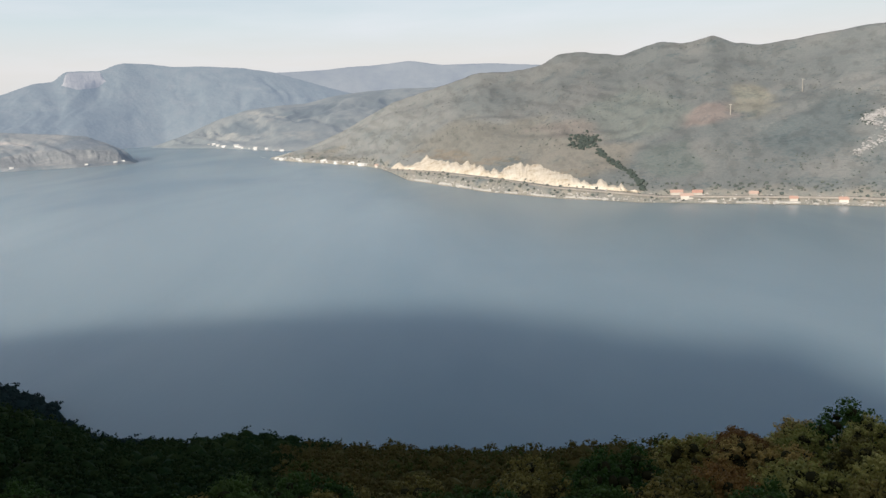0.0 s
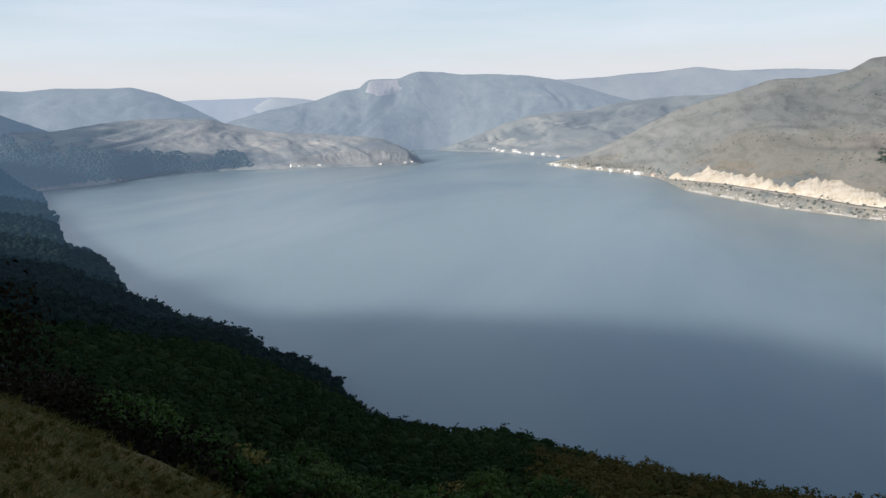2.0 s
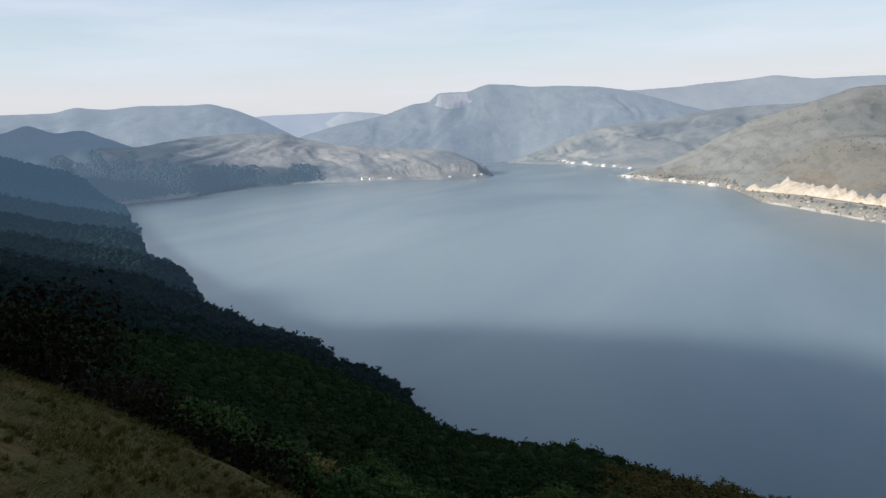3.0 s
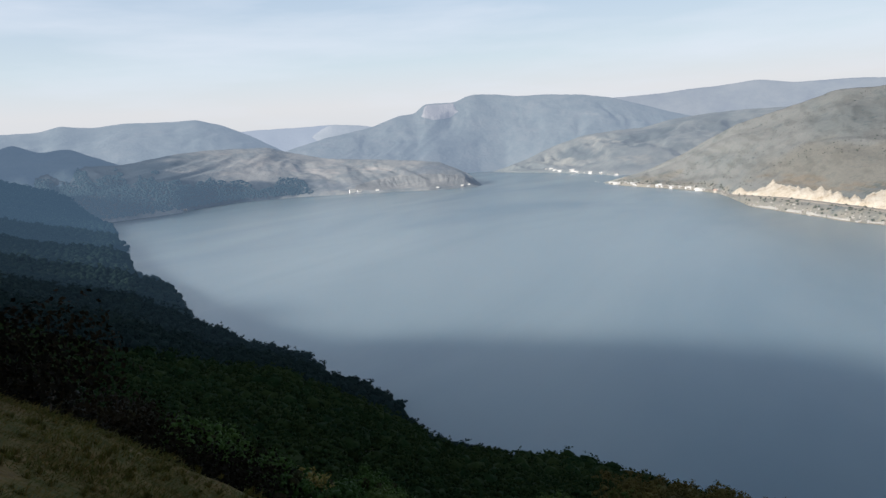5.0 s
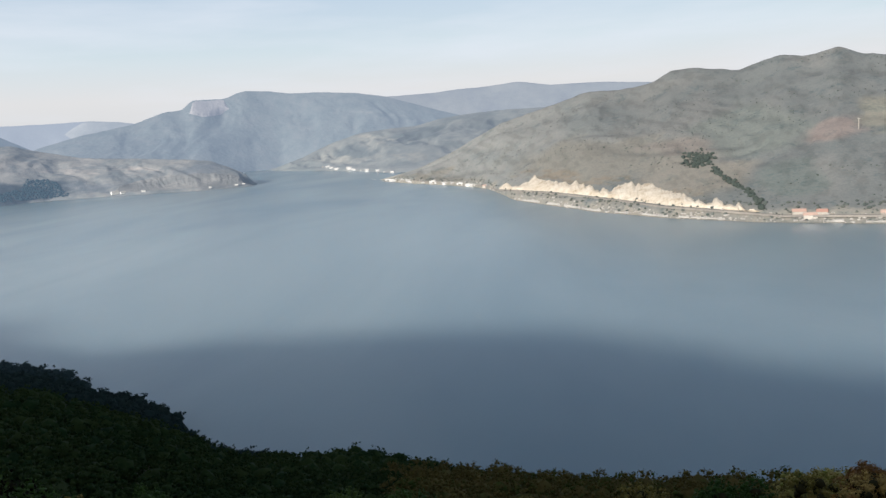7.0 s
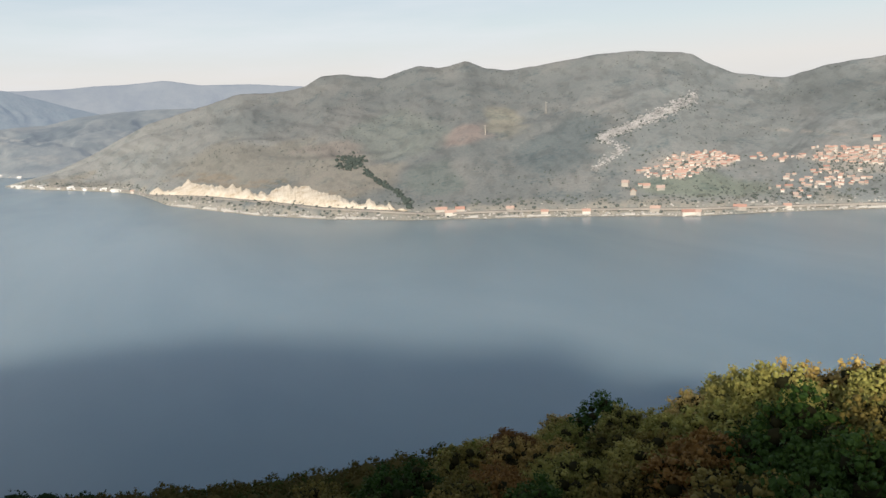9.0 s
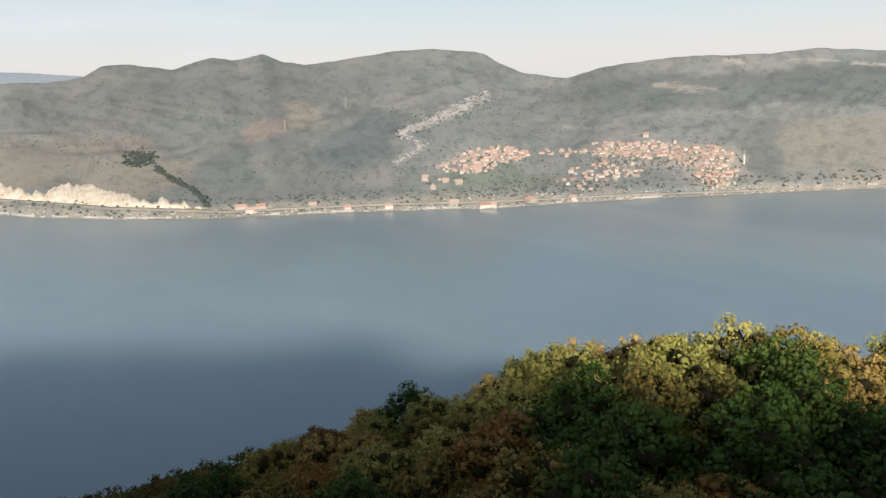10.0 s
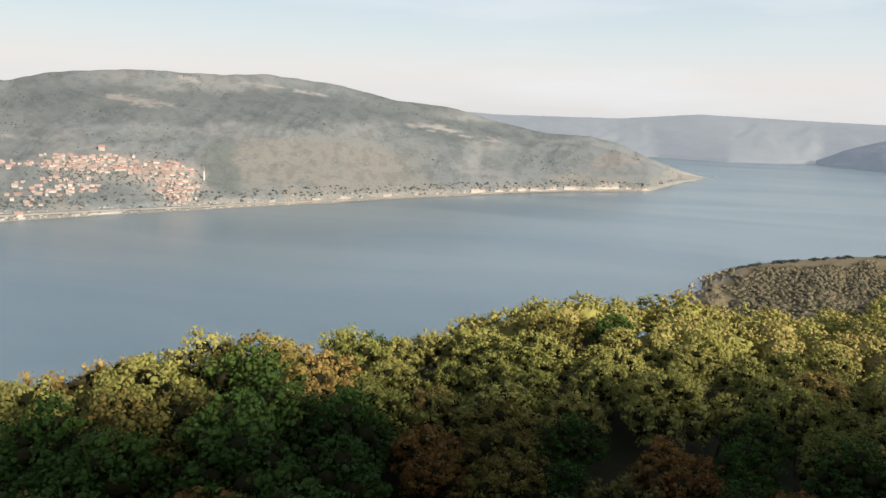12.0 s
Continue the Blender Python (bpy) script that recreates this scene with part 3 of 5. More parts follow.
def lay_cover(ob, across, patches, shore=None, mottle=1.0):
    """Woods, dry grass, red earth and pale clearings on a slope: bearing, elevation, their half widths, tint. across:
    tint by bearing. Some tints also carry shade and haze.
    """
    me = ob.data
    co = np.empty(len(me.vertices) * 3)
    me.vertices.foreach_get("co", co)
    co = co.reshape(-1, 3)
    r = np.hypot(co[:, 0], co[:, 1])
    a, e = np.degrees(np.arctan2(-co[:, 0], co[:, 1])), np.degrees(np.arctan2(co[:, 2] - EYE, r))
    wa, we = fbm(co[:, 0] / 110, co[:, 1] / 110, 5) * 2.8, fbm(co[:, 0] / 90 + 40, co[:, 1] / 90, 5) * 1.1
    tint = np.ones((len(co), 4))
    broad = smooth(-0.25, 0.35, fbm((a + 0.5 * e) / 3.2 + 7, e / 2.2 + 40, 5))[:, None]
    copse = smooth(0.06, 0.26, fbm((a - 0.4 * e) / 0.5 + 300, e / 0.34 + 60, 4))[:, None]
    tint[:, :3] = ((1 - broad) * (0.82, 0.88, 0.88) + broad * (1.01, 1.00, 0.96)) * (1 - 0.17 * copse)
    tint[:, :3] = (1 + (tint[:, :3] - 1) * mottle) * along(across, a)[:, None]
    for a0, e0, ra, re, colour in patches:
        small = re < 0.45     # clearings are ragged and lean with the slope
        lean = 0.12 * (a - a0) if small else 0.0
        q = ((a + wa * min(1, ra * 0.35) - a0) / ra) ** 2 + ((e - lean + we * min(1, re * 0.9) - e0) / re) ** 2
        k = (1 - smooth(0.4, 1.35, q))[:, None]
        if small:
            k = k * smooth(-0.22, 0.16, fbm(a / 0.7 + a0, (e - lean) / 0.16 + 3 * a0, 4))[:, None]
        tint[:, :3] = tint[:, :3] * (1 - k) + np.array(colour) * (1 - 0.15 * copse) * k
    if shore is not None:     # dry grass and gardens on the lowest strip
        k = (1 - smooth(0.45, 1.0, e - along(shore, a) + 1.4 * we))[:, None] * (0.55 + 0.45 * smooth(-0.2, 0.25, fbm(a / 0.7, e / 0.2 + 9, 4)))[:, None]
        tint[:, :3] = tint[:, :3] * (1 - k) + np.array((1.26, 1.12, 0.92)) * k
    tint[:, :3] = tint[:, :3] * 0.62 + tint[:, :3].mean(1, keepdims=True) * 0.32 + 0.06
    layer = me.color_attributes.new("cover", "FLOAT_COLOR", "POINT")
    layer.data.foreach_set("color", tint.ravel())


SHORE_LINE = (BANK.foot[0], -np.degrees(np.arctan(EYE / (BANK.foot[1] + 3))))
# dry fields and grass; then woods and thickets; then bare clearings
FIELDS = [(-35, -3.8, 3.0, 0.8, (1.5, 1.30, 1.15)), (-46, -3.9, 4.6, 1.0, (1.5, 1.32, 1.15)), (-50.2, -4.6, 2.6, 1.3, (1.5, 1.32, 1.15)),
          (-4, -2.6, 7, 1.6, (0.98, 0.90, 0.76)), (-10, -4.2, 4.5, 1.3, (1.06, 0.94, 0.78)), (-19.0, -1.5, 1.9, 1.1, (1.24, 0.94, 0.84)), (-9.5, -2.0, 3.2, 0.6, (1.10, 0.92, 0.80)),
          (-21.6, -0.3, 1.5, 1.5, (1.16, 1.06, 0.82)), (-2, -3.75, 5, 0.42, (1.06, 0.84, 0.60)), (-9, -4.95, 3.5, 0.42, (1.06, 0.84, 0.60)), (-61, -3.4, 8.5, 1.9, (1.16, 1.06, 0.89))]
WOODED = [(-53.9, -3.6, 1.3, 2.0, (0.74, 0.82, 0.76)), (-14, -1.2, 4, 1.8, (0.84, 0.92, 0.84)), (-26, -2.2, 3.0, 2.2, (0.56, 0.68, 0.72)), (-17.5, -4.4, 2.6, 1.1, (0.66, 0.78, 0.74)),
          (-38, -1.2, 5, 1.1, (0.88, 0.93, 0.92)), (-47, 0.6, 8, 1.4, (0.74, 0.81, 0.80)), (-60, 0.8, 9, 1.3, (0.66, 0.74, 0.74)), (-72, -0.6, 7, 0.8, (0.68, 0.76, 0.76)),
          (-36, -5.4, 4, 0.9, (0.86, 1.0, 0.78)), (-76, -2.4, 4, 0.7, (0.85, 0.92, 0.90))]
BARE = [(-48, 0.9, 2.4, 0.30, (1.55, 1.36, 1.20)), (-51.5, 2.4, 1.0, 0.22, (1.65, 1.45, 1.30)), (-58.6, 2.0, 3.0, 0.16, (1.7, 1.5, 1.4)),
        (-69, -0.3, 2.2, 0.28, (1.7, 1.5, 1.35)), (-72.5, -1.0, 2.2, 0.18, (1.6, 1.4, 1.3)), (-44, -2.1, 3.5, 0.14, (1.4, 1.26, 1.1)), (-82, -2.3, 2, 0.5, (1.2, 1.05, 0.95))]
# tint rises towards the far end, bearings over 2, for the haze there
lay_cover(bank, table("-90:1.12 -45:1.12 -36:1.12 -22:0.92 -8:0.86 2:1.02 8:1.2 20:1.3"), FIELDS + WOODED + BARE, SHORE_LINE)
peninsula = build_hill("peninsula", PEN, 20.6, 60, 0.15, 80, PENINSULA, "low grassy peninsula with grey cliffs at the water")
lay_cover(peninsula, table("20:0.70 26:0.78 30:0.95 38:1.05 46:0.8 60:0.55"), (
    # dark patches: wooded foot, with the blue shade over it painted in
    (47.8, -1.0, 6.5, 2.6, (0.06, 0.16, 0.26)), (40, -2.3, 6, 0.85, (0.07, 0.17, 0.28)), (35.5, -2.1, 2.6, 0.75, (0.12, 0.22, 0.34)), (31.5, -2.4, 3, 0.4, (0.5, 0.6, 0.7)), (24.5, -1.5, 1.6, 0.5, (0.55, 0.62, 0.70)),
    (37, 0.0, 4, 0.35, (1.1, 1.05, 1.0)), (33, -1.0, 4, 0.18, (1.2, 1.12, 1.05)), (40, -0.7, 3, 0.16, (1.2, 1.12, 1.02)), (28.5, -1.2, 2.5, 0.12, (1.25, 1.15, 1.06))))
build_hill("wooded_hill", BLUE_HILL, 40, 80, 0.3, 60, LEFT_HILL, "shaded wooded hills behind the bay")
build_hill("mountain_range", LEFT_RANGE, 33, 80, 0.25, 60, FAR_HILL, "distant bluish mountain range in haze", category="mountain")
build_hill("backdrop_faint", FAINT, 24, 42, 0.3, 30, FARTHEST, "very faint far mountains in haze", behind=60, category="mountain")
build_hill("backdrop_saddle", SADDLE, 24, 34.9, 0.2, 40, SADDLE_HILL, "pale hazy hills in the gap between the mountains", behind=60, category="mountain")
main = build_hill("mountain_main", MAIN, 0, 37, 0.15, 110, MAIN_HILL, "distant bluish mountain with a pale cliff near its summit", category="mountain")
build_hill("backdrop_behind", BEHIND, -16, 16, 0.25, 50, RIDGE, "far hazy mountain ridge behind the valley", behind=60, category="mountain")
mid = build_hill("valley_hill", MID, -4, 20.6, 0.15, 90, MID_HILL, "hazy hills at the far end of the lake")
lay_cover(main, table("0:0.94 37:0.94"), ((13.5, -0.4, 3, 0.6, (0.76, 0.82, 0.86)), (24.5, 0.2, 3.0, 0.6, (0.78, 0.83, 0.87)), (12, 1.6, 1.6, 0.3, (1.2, 1.15, 1.08))), mottle=0.25)
lay_cover(mid, table("-4:1 21:1"), ((9.2, 0.0, 2.6, 0.5, (0.42, 0.52, 0.58)), (14.0, -0.9, 1.6, 0.45, (0.45, 0.55, 0.6)), (4, 0.6, 2.5, 0.5, (0.55, 0.62, 0.64)), (7, -0.8, 1.8, 0.4, (0.55, 0.62, 0.62)),
                                   (12, -0.2, 1.8, 0.3, (1.5, 1.35, 1.2)), (15.2, -1.4, 1.6, 0.3, (1.4, 1.3, 1.15)), (10, -1.5, 2.5, 0.35, (1.35, 1.2, 1.05))))
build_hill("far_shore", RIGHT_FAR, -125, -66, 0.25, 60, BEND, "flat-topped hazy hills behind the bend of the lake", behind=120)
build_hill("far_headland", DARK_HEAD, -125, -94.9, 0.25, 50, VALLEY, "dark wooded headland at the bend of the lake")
build_hill("headland", HEAD, -125, -86.9, 0.15, 90, HEAD_SCRUB, "wooded headland with a rocky edge and a meadow on top", margin=30)


# ---- plants ----
def part(name, bm, mat, parent, label=""):
    me = bpy.data.meshes.new(name)
    bm.to_mesh(me)
    bm.free()
    me.materials.append(mat)
    ob = new(name, me)
    ob.parent = parent
    if label:
        ob["label"] = label
    return ob


def tube(bm, points, radii, sides=7):
    prev = None
    for i, (p, r) in enumerate(zip(points, radii)):
        p = Vector(p)
        d = (Vector(points[min(i + 1, len(points) - 1)]) - Vector(points[max(i - 1, 0)])).normalized()
        u = d.cross(Vector((0.31, 0.95, 0.11))).normalized()
        v = d.cross(u)
        ring = [bm.verts.new(p + (u * math.cos(k * 6.28318 / sides) + v * math.sin(k * 6.28318 / sides)) * r) for k in range(sides)]
        if prev:
            for k in range(sides):
                bm.faces.new((prev[k], prev[(k + 1) % sides], ring[(k + 1) % sides], ring[k]))
        prev = ring
    bm.faces.new(prev)


def leaf_cloud(rng, lobes, count, size):
    """Leaf sprays over the upper and outer faces of the lobes: four-cornered, folded along the middle."""
    lobes = np.asarray(lobes, float)
    weight = lobes[:, 3] ** 2
    pick = lobes[np.searchsorted(np.cumsum(weight) / weight.sum(), rng.rand(count) * 0.999999)]
    unit = lambda v: v / np.linalg.norm(v, axis=1, keepdims=True)
    d = rng.normal(size=(count, 3))
    d[:, 2] = d[:, 2] * 0.8 + 0.25
    d = unit(d)
    p = pick[:, :3] + d * pick[:, 3:] * np.array([1, 1, 0.8]) * (0.84 + 0.34 * rng.rand(count, 1))
    n = unit(d + rng.normal(size=(count, 3)) * 0.46)
    u = unit(np.cross(n, rng.normal(size=(count, 3))))
    v = np.cross(n, u)
    w = size * (0.6 + 0.8 * rng.rand(count, 1))
    h = w * (0.55 + 0.3 * rng.rand(count, 1))
    fold = n * w * 0.18
    co = np.stack([p - u * w, p - v * h + fold, p + u * w, p + v * h + fold * 0.6], 1).reshape(-1, 3)
    b = np.arange(count)[:, None] * 4
    faces = np.concatenate([b + np.array([0, 1, 2]), b + np.array([0, 2, 3])])
    return co.tolist(), faces.tolist()


def lump(rng, centre, radius, squash, detail):
    """A knobbly ball of foliage."""
    bm = bmesh.new()
    bmesh.ops.create_icosphere(bm, subdivisions=detail, radius=1.0)
    off = Vector(rng.rand(3) * 50)
    co = []
    for v in bm.verts:
        k = 0.80 + 0.36 * noise.noise(v.co * 1.7 + off) + 0.22 * noise.noise(v.co * 4.1 + off)
        co.append((centre[0] + v.co.x * k * radius, centre[1] + v.co.y * k * radius, centre[2] + v.co.z * k * radius * squash))
    faces = [tuple(v.index for v in f.verts) for f in bm.faces]
    bm.free()
    return co, faces


TUFTS = [lump(np.random.RandomState(60 + k), (0, 0, 0), 1.0, 0.85, 1) for k in range(6)]


def clumped(rng, lobes, clumps, leaves, size, spread=(0.42, 0.92), cores=True):
    """A crown of rounded tufts set over the lobes, some further out than others: each a knobbly core with leaf sprays on it."""
    lobes = np.asarray(lobes, float)
    weight = lobes[:, 3] ** 2
    pick = lobes[np.searchsorted(np.cumsum(weight) / weight.sum(), rng.rand(clumps) * 0.999999)]
    d = rng.normal(size=(clumps, 3))
    d[:, 2] = d[:, 2] * 0.8 + 0.35
    d /= np.linalg.norm(d, axis=1, keepdims=True)
    s = spread[0] + (spread[1] - spread[0]) * rng.rand(clumps)
    c = pick[:, :3] + d * pick[:, 3:] * np.array([1, 1, 0.88]) * (0.76 + 0.30 * rng.rand(clumps, 1))
    co, faces = leaf_cloud(rng, np.concatenate([c, s[:, None]], 1), leaves, size)
    for i in range(clumps if cores else 0):
        b = len(co)
        base = np.array(TUFTS[i % 6][0])
        t = rng.rand() * 6.283
        rot = np.array([[math.cos(t), math.sin(t), 0], [-math.sin(t), math.cos(t), 0], [0, 0, 1]])
        co += (base @ rot * s[i] * 0.56 + c[i]).tolist()
        faces += [[v + b for v in f] for f in TUFTS[i % 6][1]]
    return co, faces


def make_tree(seed, tall, wide, leaf_mat=CROWN):
    """A broad oak: forked trunk, limbs and a domed crown of leaf tufts on many lobes, with dark cores between them that
    paint the shade inside.
    """
    rng = np.random.RandomState(seed)
    tree = new("tree")
    bm = bmesh.new()
    lean = rng.normal(size=2) * 0.25
    tube(bm, [(0, 0, -0.6), (0.05, 0, 0.4), (lean[0] * 0.5, lean[1] * 0.5, tall * 0.25), (lean[0], lean[1], tall * 0.5), (lean[0] * 1.4, lean[1] * 1.4, tall * 0.72)], [0.30, 0.22, 0.17, 0.12, 0.05])
    part("trunk", bm, BARK, tree)
    lobes = [(lean[0], lean[1], tall * 0.84, wide * 0.23)]
    for ring, (count, out, up) in enumerate(((6, 0.27, 0.74), (8, 0.40, 0.56), (6, 0.36, 0.40))):
        for i in range(count):
            a = (i + 0.5 * ring + 0.7 * (rng.rand() - 0.5)) * 6.283 / count
            d = wide * out * (0.84 + 0.3 * rng.rand())
            lobes.append((math.cos(a) * d + lean[0], math.sin(a) * d + lean[1], tall * (up + 0.11 * (rng.rand() - 0.5)), wide * (0.15 + 0.08 * rng.rand())))
    for l in lobes[1:14:2]:
        bm = bmesh.new()
        tube(bm, [(lean[0] * 0.6, lean[1] * 0.6, tall * 0.30), (l[0] * 0.5, l[1] * 0.5, tall * 0.42), (l[0] * 0.95, l[1] * 0.95, l[2])], [0.10, 0.07, 0.02], 5)
        part("limb", bm, BARK, tree)
    co, faces = clumped(rng, lobes, 190, 4000, 0.125, (0.38, 0.70))
    n = len(faces)
    # dark cores under the tufts: painted shade for the gaps
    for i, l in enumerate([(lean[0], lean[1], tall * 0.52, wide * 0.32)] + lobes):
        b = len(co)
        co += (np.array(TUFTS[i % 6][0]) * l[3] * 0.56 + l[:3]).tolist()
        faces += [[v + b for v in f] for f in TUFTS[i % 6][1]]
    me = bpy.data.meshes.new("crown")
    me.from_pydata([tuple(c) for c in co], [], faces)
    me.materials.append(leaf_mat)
    me.materials.append(CROWN_GAPS)
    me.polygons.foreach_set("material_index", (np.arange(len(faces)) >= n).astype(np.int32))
    me.shade_smooth()
    crown = new("crown", me)
    crown.parent = tree
    return tree


def ground_z(x, y):
    x, y = np.asarray(x, float), np.asarray(y, float)
    z = NEAR.z(np.atleast_1d(np.degrees(np.arctan2(-x, y))), np.atleast_1d(np.hypot(x, y)))
    return z if x.ndim else float(z[0])


def wood_spots(rng, r0, r1, a0, a1, step):
    """Uneven spots for trees between two distances and two bearings, about a step apart."""
    out, r = [], r0
    while r < r1:
        gap = step
        da = math.degrees(gap / r)
        a = a0 + rng.rand() * da
        while a < a1:
            rr, aa = r + (rng.rand() - 0.5) * gap * 0.7, a + (rng.rand() - 0.5) * da * 0.7
            x, y = xy(aa, rr)
            out.append((float(x), float(y), float(aa), float(rr)))
            a += da
        r += gap * 0.9
    z = ground_z([s[0] for s in out], [s[1] for s in out])
    return [s for s, h in zip(out, z) if h > 0.8]


def in_sight(spots):
    """Which tree tops stand clear of the slope and the trees before them."""
    out = []
    for x, y, a, r in spots:
        q = np.linspace(16, max(r - 4, 17), 40)
        hide = ((NEAR.z(np.full(40, a), q) + 6.0 * (q > 34) - EYE) / q).max()
        out.append((ground_z(x, y) + 9.5 - EYE) / r > hide)
    return out


rng = np.random.RandomState(5)
KINDS = (("Y", 9.0, 6.8, CROWN, "leafy oak tree turning yellow-green on the slope"), ("Y", 8.4, 7.4, CROWN, "broad oak tree with yellow autumn leaves"),
         ("Y", 9.6, 6.8, CROWN, "tall round oak tree with yellowing leaves"), ("C", 8.8, 7.6, CROWN_OCHRE, "wide oak tree with ochre autumn leaves"),
         ("G", 8.4, 7.2, CROWN_GREEN, "dense dark green oak tree on the steep slope"), ("G", 9.4, 7.0, CROWN_GREEN, "tall green oak tree on the slope"),
         ("O", 8.6, 7.2, CROWN_OLIVE, "oak tree with olive-brown leaves on the slope"), ("O", 8.0, 7.4, CROWN_OLIVE, "broad oak tree with dull olive leaves"),
         ("R", 7.8, 6.8, CROWN_RUST, "oak tree with dark rust-brown leaves"), ("D", 8.2, 7.0, CROWN_SHADE, "dark brownish oak tree in the shaded thicket"))
TREES = [make_tree(11 + i, *k[1:4]) for i, k in enumerate(KINDS)]
# which kinds stand at which bearing in the shaded lower rows
ROWS = "-2:G -7:O -10:G -14:G -17:O -21:R -25:G -27.5:R -31:O -36.7:R -40:O -44:G -47:O -50:O -53:R -56.5:G -60.5:G -64:G -67:O -70:R -73:O -77:O -81:G -84:O -88:R -92:G -96:R -100:G"
ROWS = sorted((float(p.split(":")[0]), p.split(":")[1]) for p in ROWS.split())
spots = wood_spots(rng, 34, 180, -106, 32, 6.4) + wood_spots(rng, 52, 180, 32, 60, 6.0)
clear = in_sight(spots)
near_trees, clear_rest, hidden = [], [], []
for s, c in zip(spots, clear):
    lone = s[3] < (104 if s[2] < -12 else 84 if s[2] < 32 else 72)
    (near_trees if c and lone else clear_rest if c else hidden).append(s)
used = set()
near_trees.sort(key=lambda s: s[3])
clear_rest += near_trees[265:]
for x, y, a, r in near_trees[:265]:
    if a > 2:
        # thicket in shade past about 41 degrees: oaks with the shade-darkened leaves
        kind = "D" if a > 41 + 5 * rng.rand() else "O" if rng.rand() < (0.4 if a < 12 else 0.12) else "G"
    elif r < 66 or a > -22:
        kind = min(ROWS, key=lambda p: abs(p[0] - a + rng.normal() * 0.7))[1]
    else:
        kind = "C" if abs(a + 60.3) < 2.4 else rng.choice(list("YYYYYYYYYGOC"))
    k = rng.choice([i for i, q in enumerate(KINDS) if q[0] == kind])
    size = (0.62 if a < -79 else 1.14 if -60 < a < -36 else 0.70 if a < -64 else 0.76 if -36 <= a < -14 else 0.88) + 0.22 * rng.rand()
    m = pose(x, y, ground_z(x, y), rng.normal() * 3, rng.normal() * 3, rng.rand() * 360)
    if k not in used:
        used.add(k)
        TREES[k].matrix_basis = m
        tagged(TREES[k], KINDS[k][4], "tree", "oaks on the near slope")
    else:
        t = copy_thing(TREES[k], m)
        t.scale = (size, size, size * (0.9 + 0.2 * rng.rand()))


def canopy(name, places, leaves, detail, label, mat=CANOPY_SHADE, sizes=(2.2, 3.6), leaf=0.33, squash=0.95, lift=4.2, ground=ground_z, tufts=0, knob=(0.16, 0.12)):
    """Woods that nobody could count: crowns of knobbly foliage with loose sprays, in one mesh."""
    base = [lump(np.random.RandomState(90 + k), (0, 0, 0), 1.0, squash, detail) for k in range(9)]
    pl = np.array(places)
    s = sizes[0] + (sizes[1] - sizes[0]) * rng.rand(len(pl))
    z = ground(pl[:, 0], pl[:, 1]) + lift * s / sizes[1]
    co, faces, b = [], [], 0
    for i in range(len(pl)):
        c2, f2 = np.array(base[i * 7 % 9][0]), np.array(base[i * 7 % 9][1])
        t = rng.rand() * 6.283
        rot = np.array([[math.cos(t), math.sin(t), 0], [-math.sin(t), math.cos(t), 0], [0, 0, 1]])
        co.append(c2 @ rot * s[i] + (pl[i, 0], pl[i, 1], z[i]))
        faces.append(f2 + b)
        b += len(c2)
    lobes = np.stack([pl[:, 0], pl[:, 1], z, s], 1)
    if tufts:
        n = tufts * len(pl)
        d = rng.normal(size=(n, 3)) * (1, 1, 0.8) + (0, 0, 0.35)
        d /= np.linalg.norm(d, axis=1, keepdims=True)
        p = np.repeat(lobes, tufts, 0)
        w = knob[0] + knob[1] * rng.rand(n)
        lobes = np.concatenate([p[:, :3] + d * p[:, 3:] * (0.78 + 0.3 * rng.rand(n, 1)), (w * p[:, 3])[:, None]], 1)
        c2, f2 = np.array(TUFTS[0][0]), np.array(TUFTS[0][1])
        co.append((c2[None] * lobes[:, None, 3:] * 0.62 + lobes[:, None, :3]).reshape(-1, 3))
        faces.append((f2[None] + (np.arange(n) * len(c2))[:, None, None]).reshape(-1, 3) + b)
        b += n * len(c2)
    if leaves:
        c3, f3 = leaf_cloud(rng, lobes, leaves * len(pl), leaf)
        co.append(np.array(c3))
        faces.append(np.array(f3) + b)
    me = bpy.data.meshes.new(name)
    me.from_pydata(np.concatenate(co).tolist(), [], np.concatenate(faces).tolist())
    me.materials.append(mat)
    me.shade_smooth()
    return tagged(new(name, me), label, "wood", kind="stuff")


canopy("woods_slope", [s for s in clear_rest if -16 <= s[2] < 13], 420, 1, "mixed green and brown oak woods at the edge of the slope", mat=CANOPY_MIX, leaf=0.17, sizes=(2.6, 3.8), tufts=60, knob=(0.12, 0.10))
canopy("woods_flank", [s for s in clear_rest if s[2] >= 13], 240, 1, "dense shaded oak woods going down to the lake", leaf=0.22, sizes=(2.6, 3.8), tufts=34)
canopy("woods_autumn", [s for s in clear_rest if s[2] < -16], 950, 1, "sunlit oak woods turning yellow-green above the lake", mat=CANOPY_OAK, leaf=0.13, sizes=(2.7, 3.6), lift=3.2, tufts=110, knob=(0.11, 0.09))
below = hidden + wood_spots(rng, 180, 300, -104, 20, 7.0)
# from -22 degrees on, the slope's shaded side takes the shade-dark canopy colour
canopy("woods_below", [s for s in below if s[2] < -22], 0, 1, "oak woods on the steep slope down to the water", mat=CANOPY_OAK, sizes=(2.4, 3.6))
canopy("woods_shaded", [s for s in below if s[2] >= -22], 30, 1, "oak woods on the steep slope to the water, darkened for shade", sizes=(2.4, 3.6), tufts=10)
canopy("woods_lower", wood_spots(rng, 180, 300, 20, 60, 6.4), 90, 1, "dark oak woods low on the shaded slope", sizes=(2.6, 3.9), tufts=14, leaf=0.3)
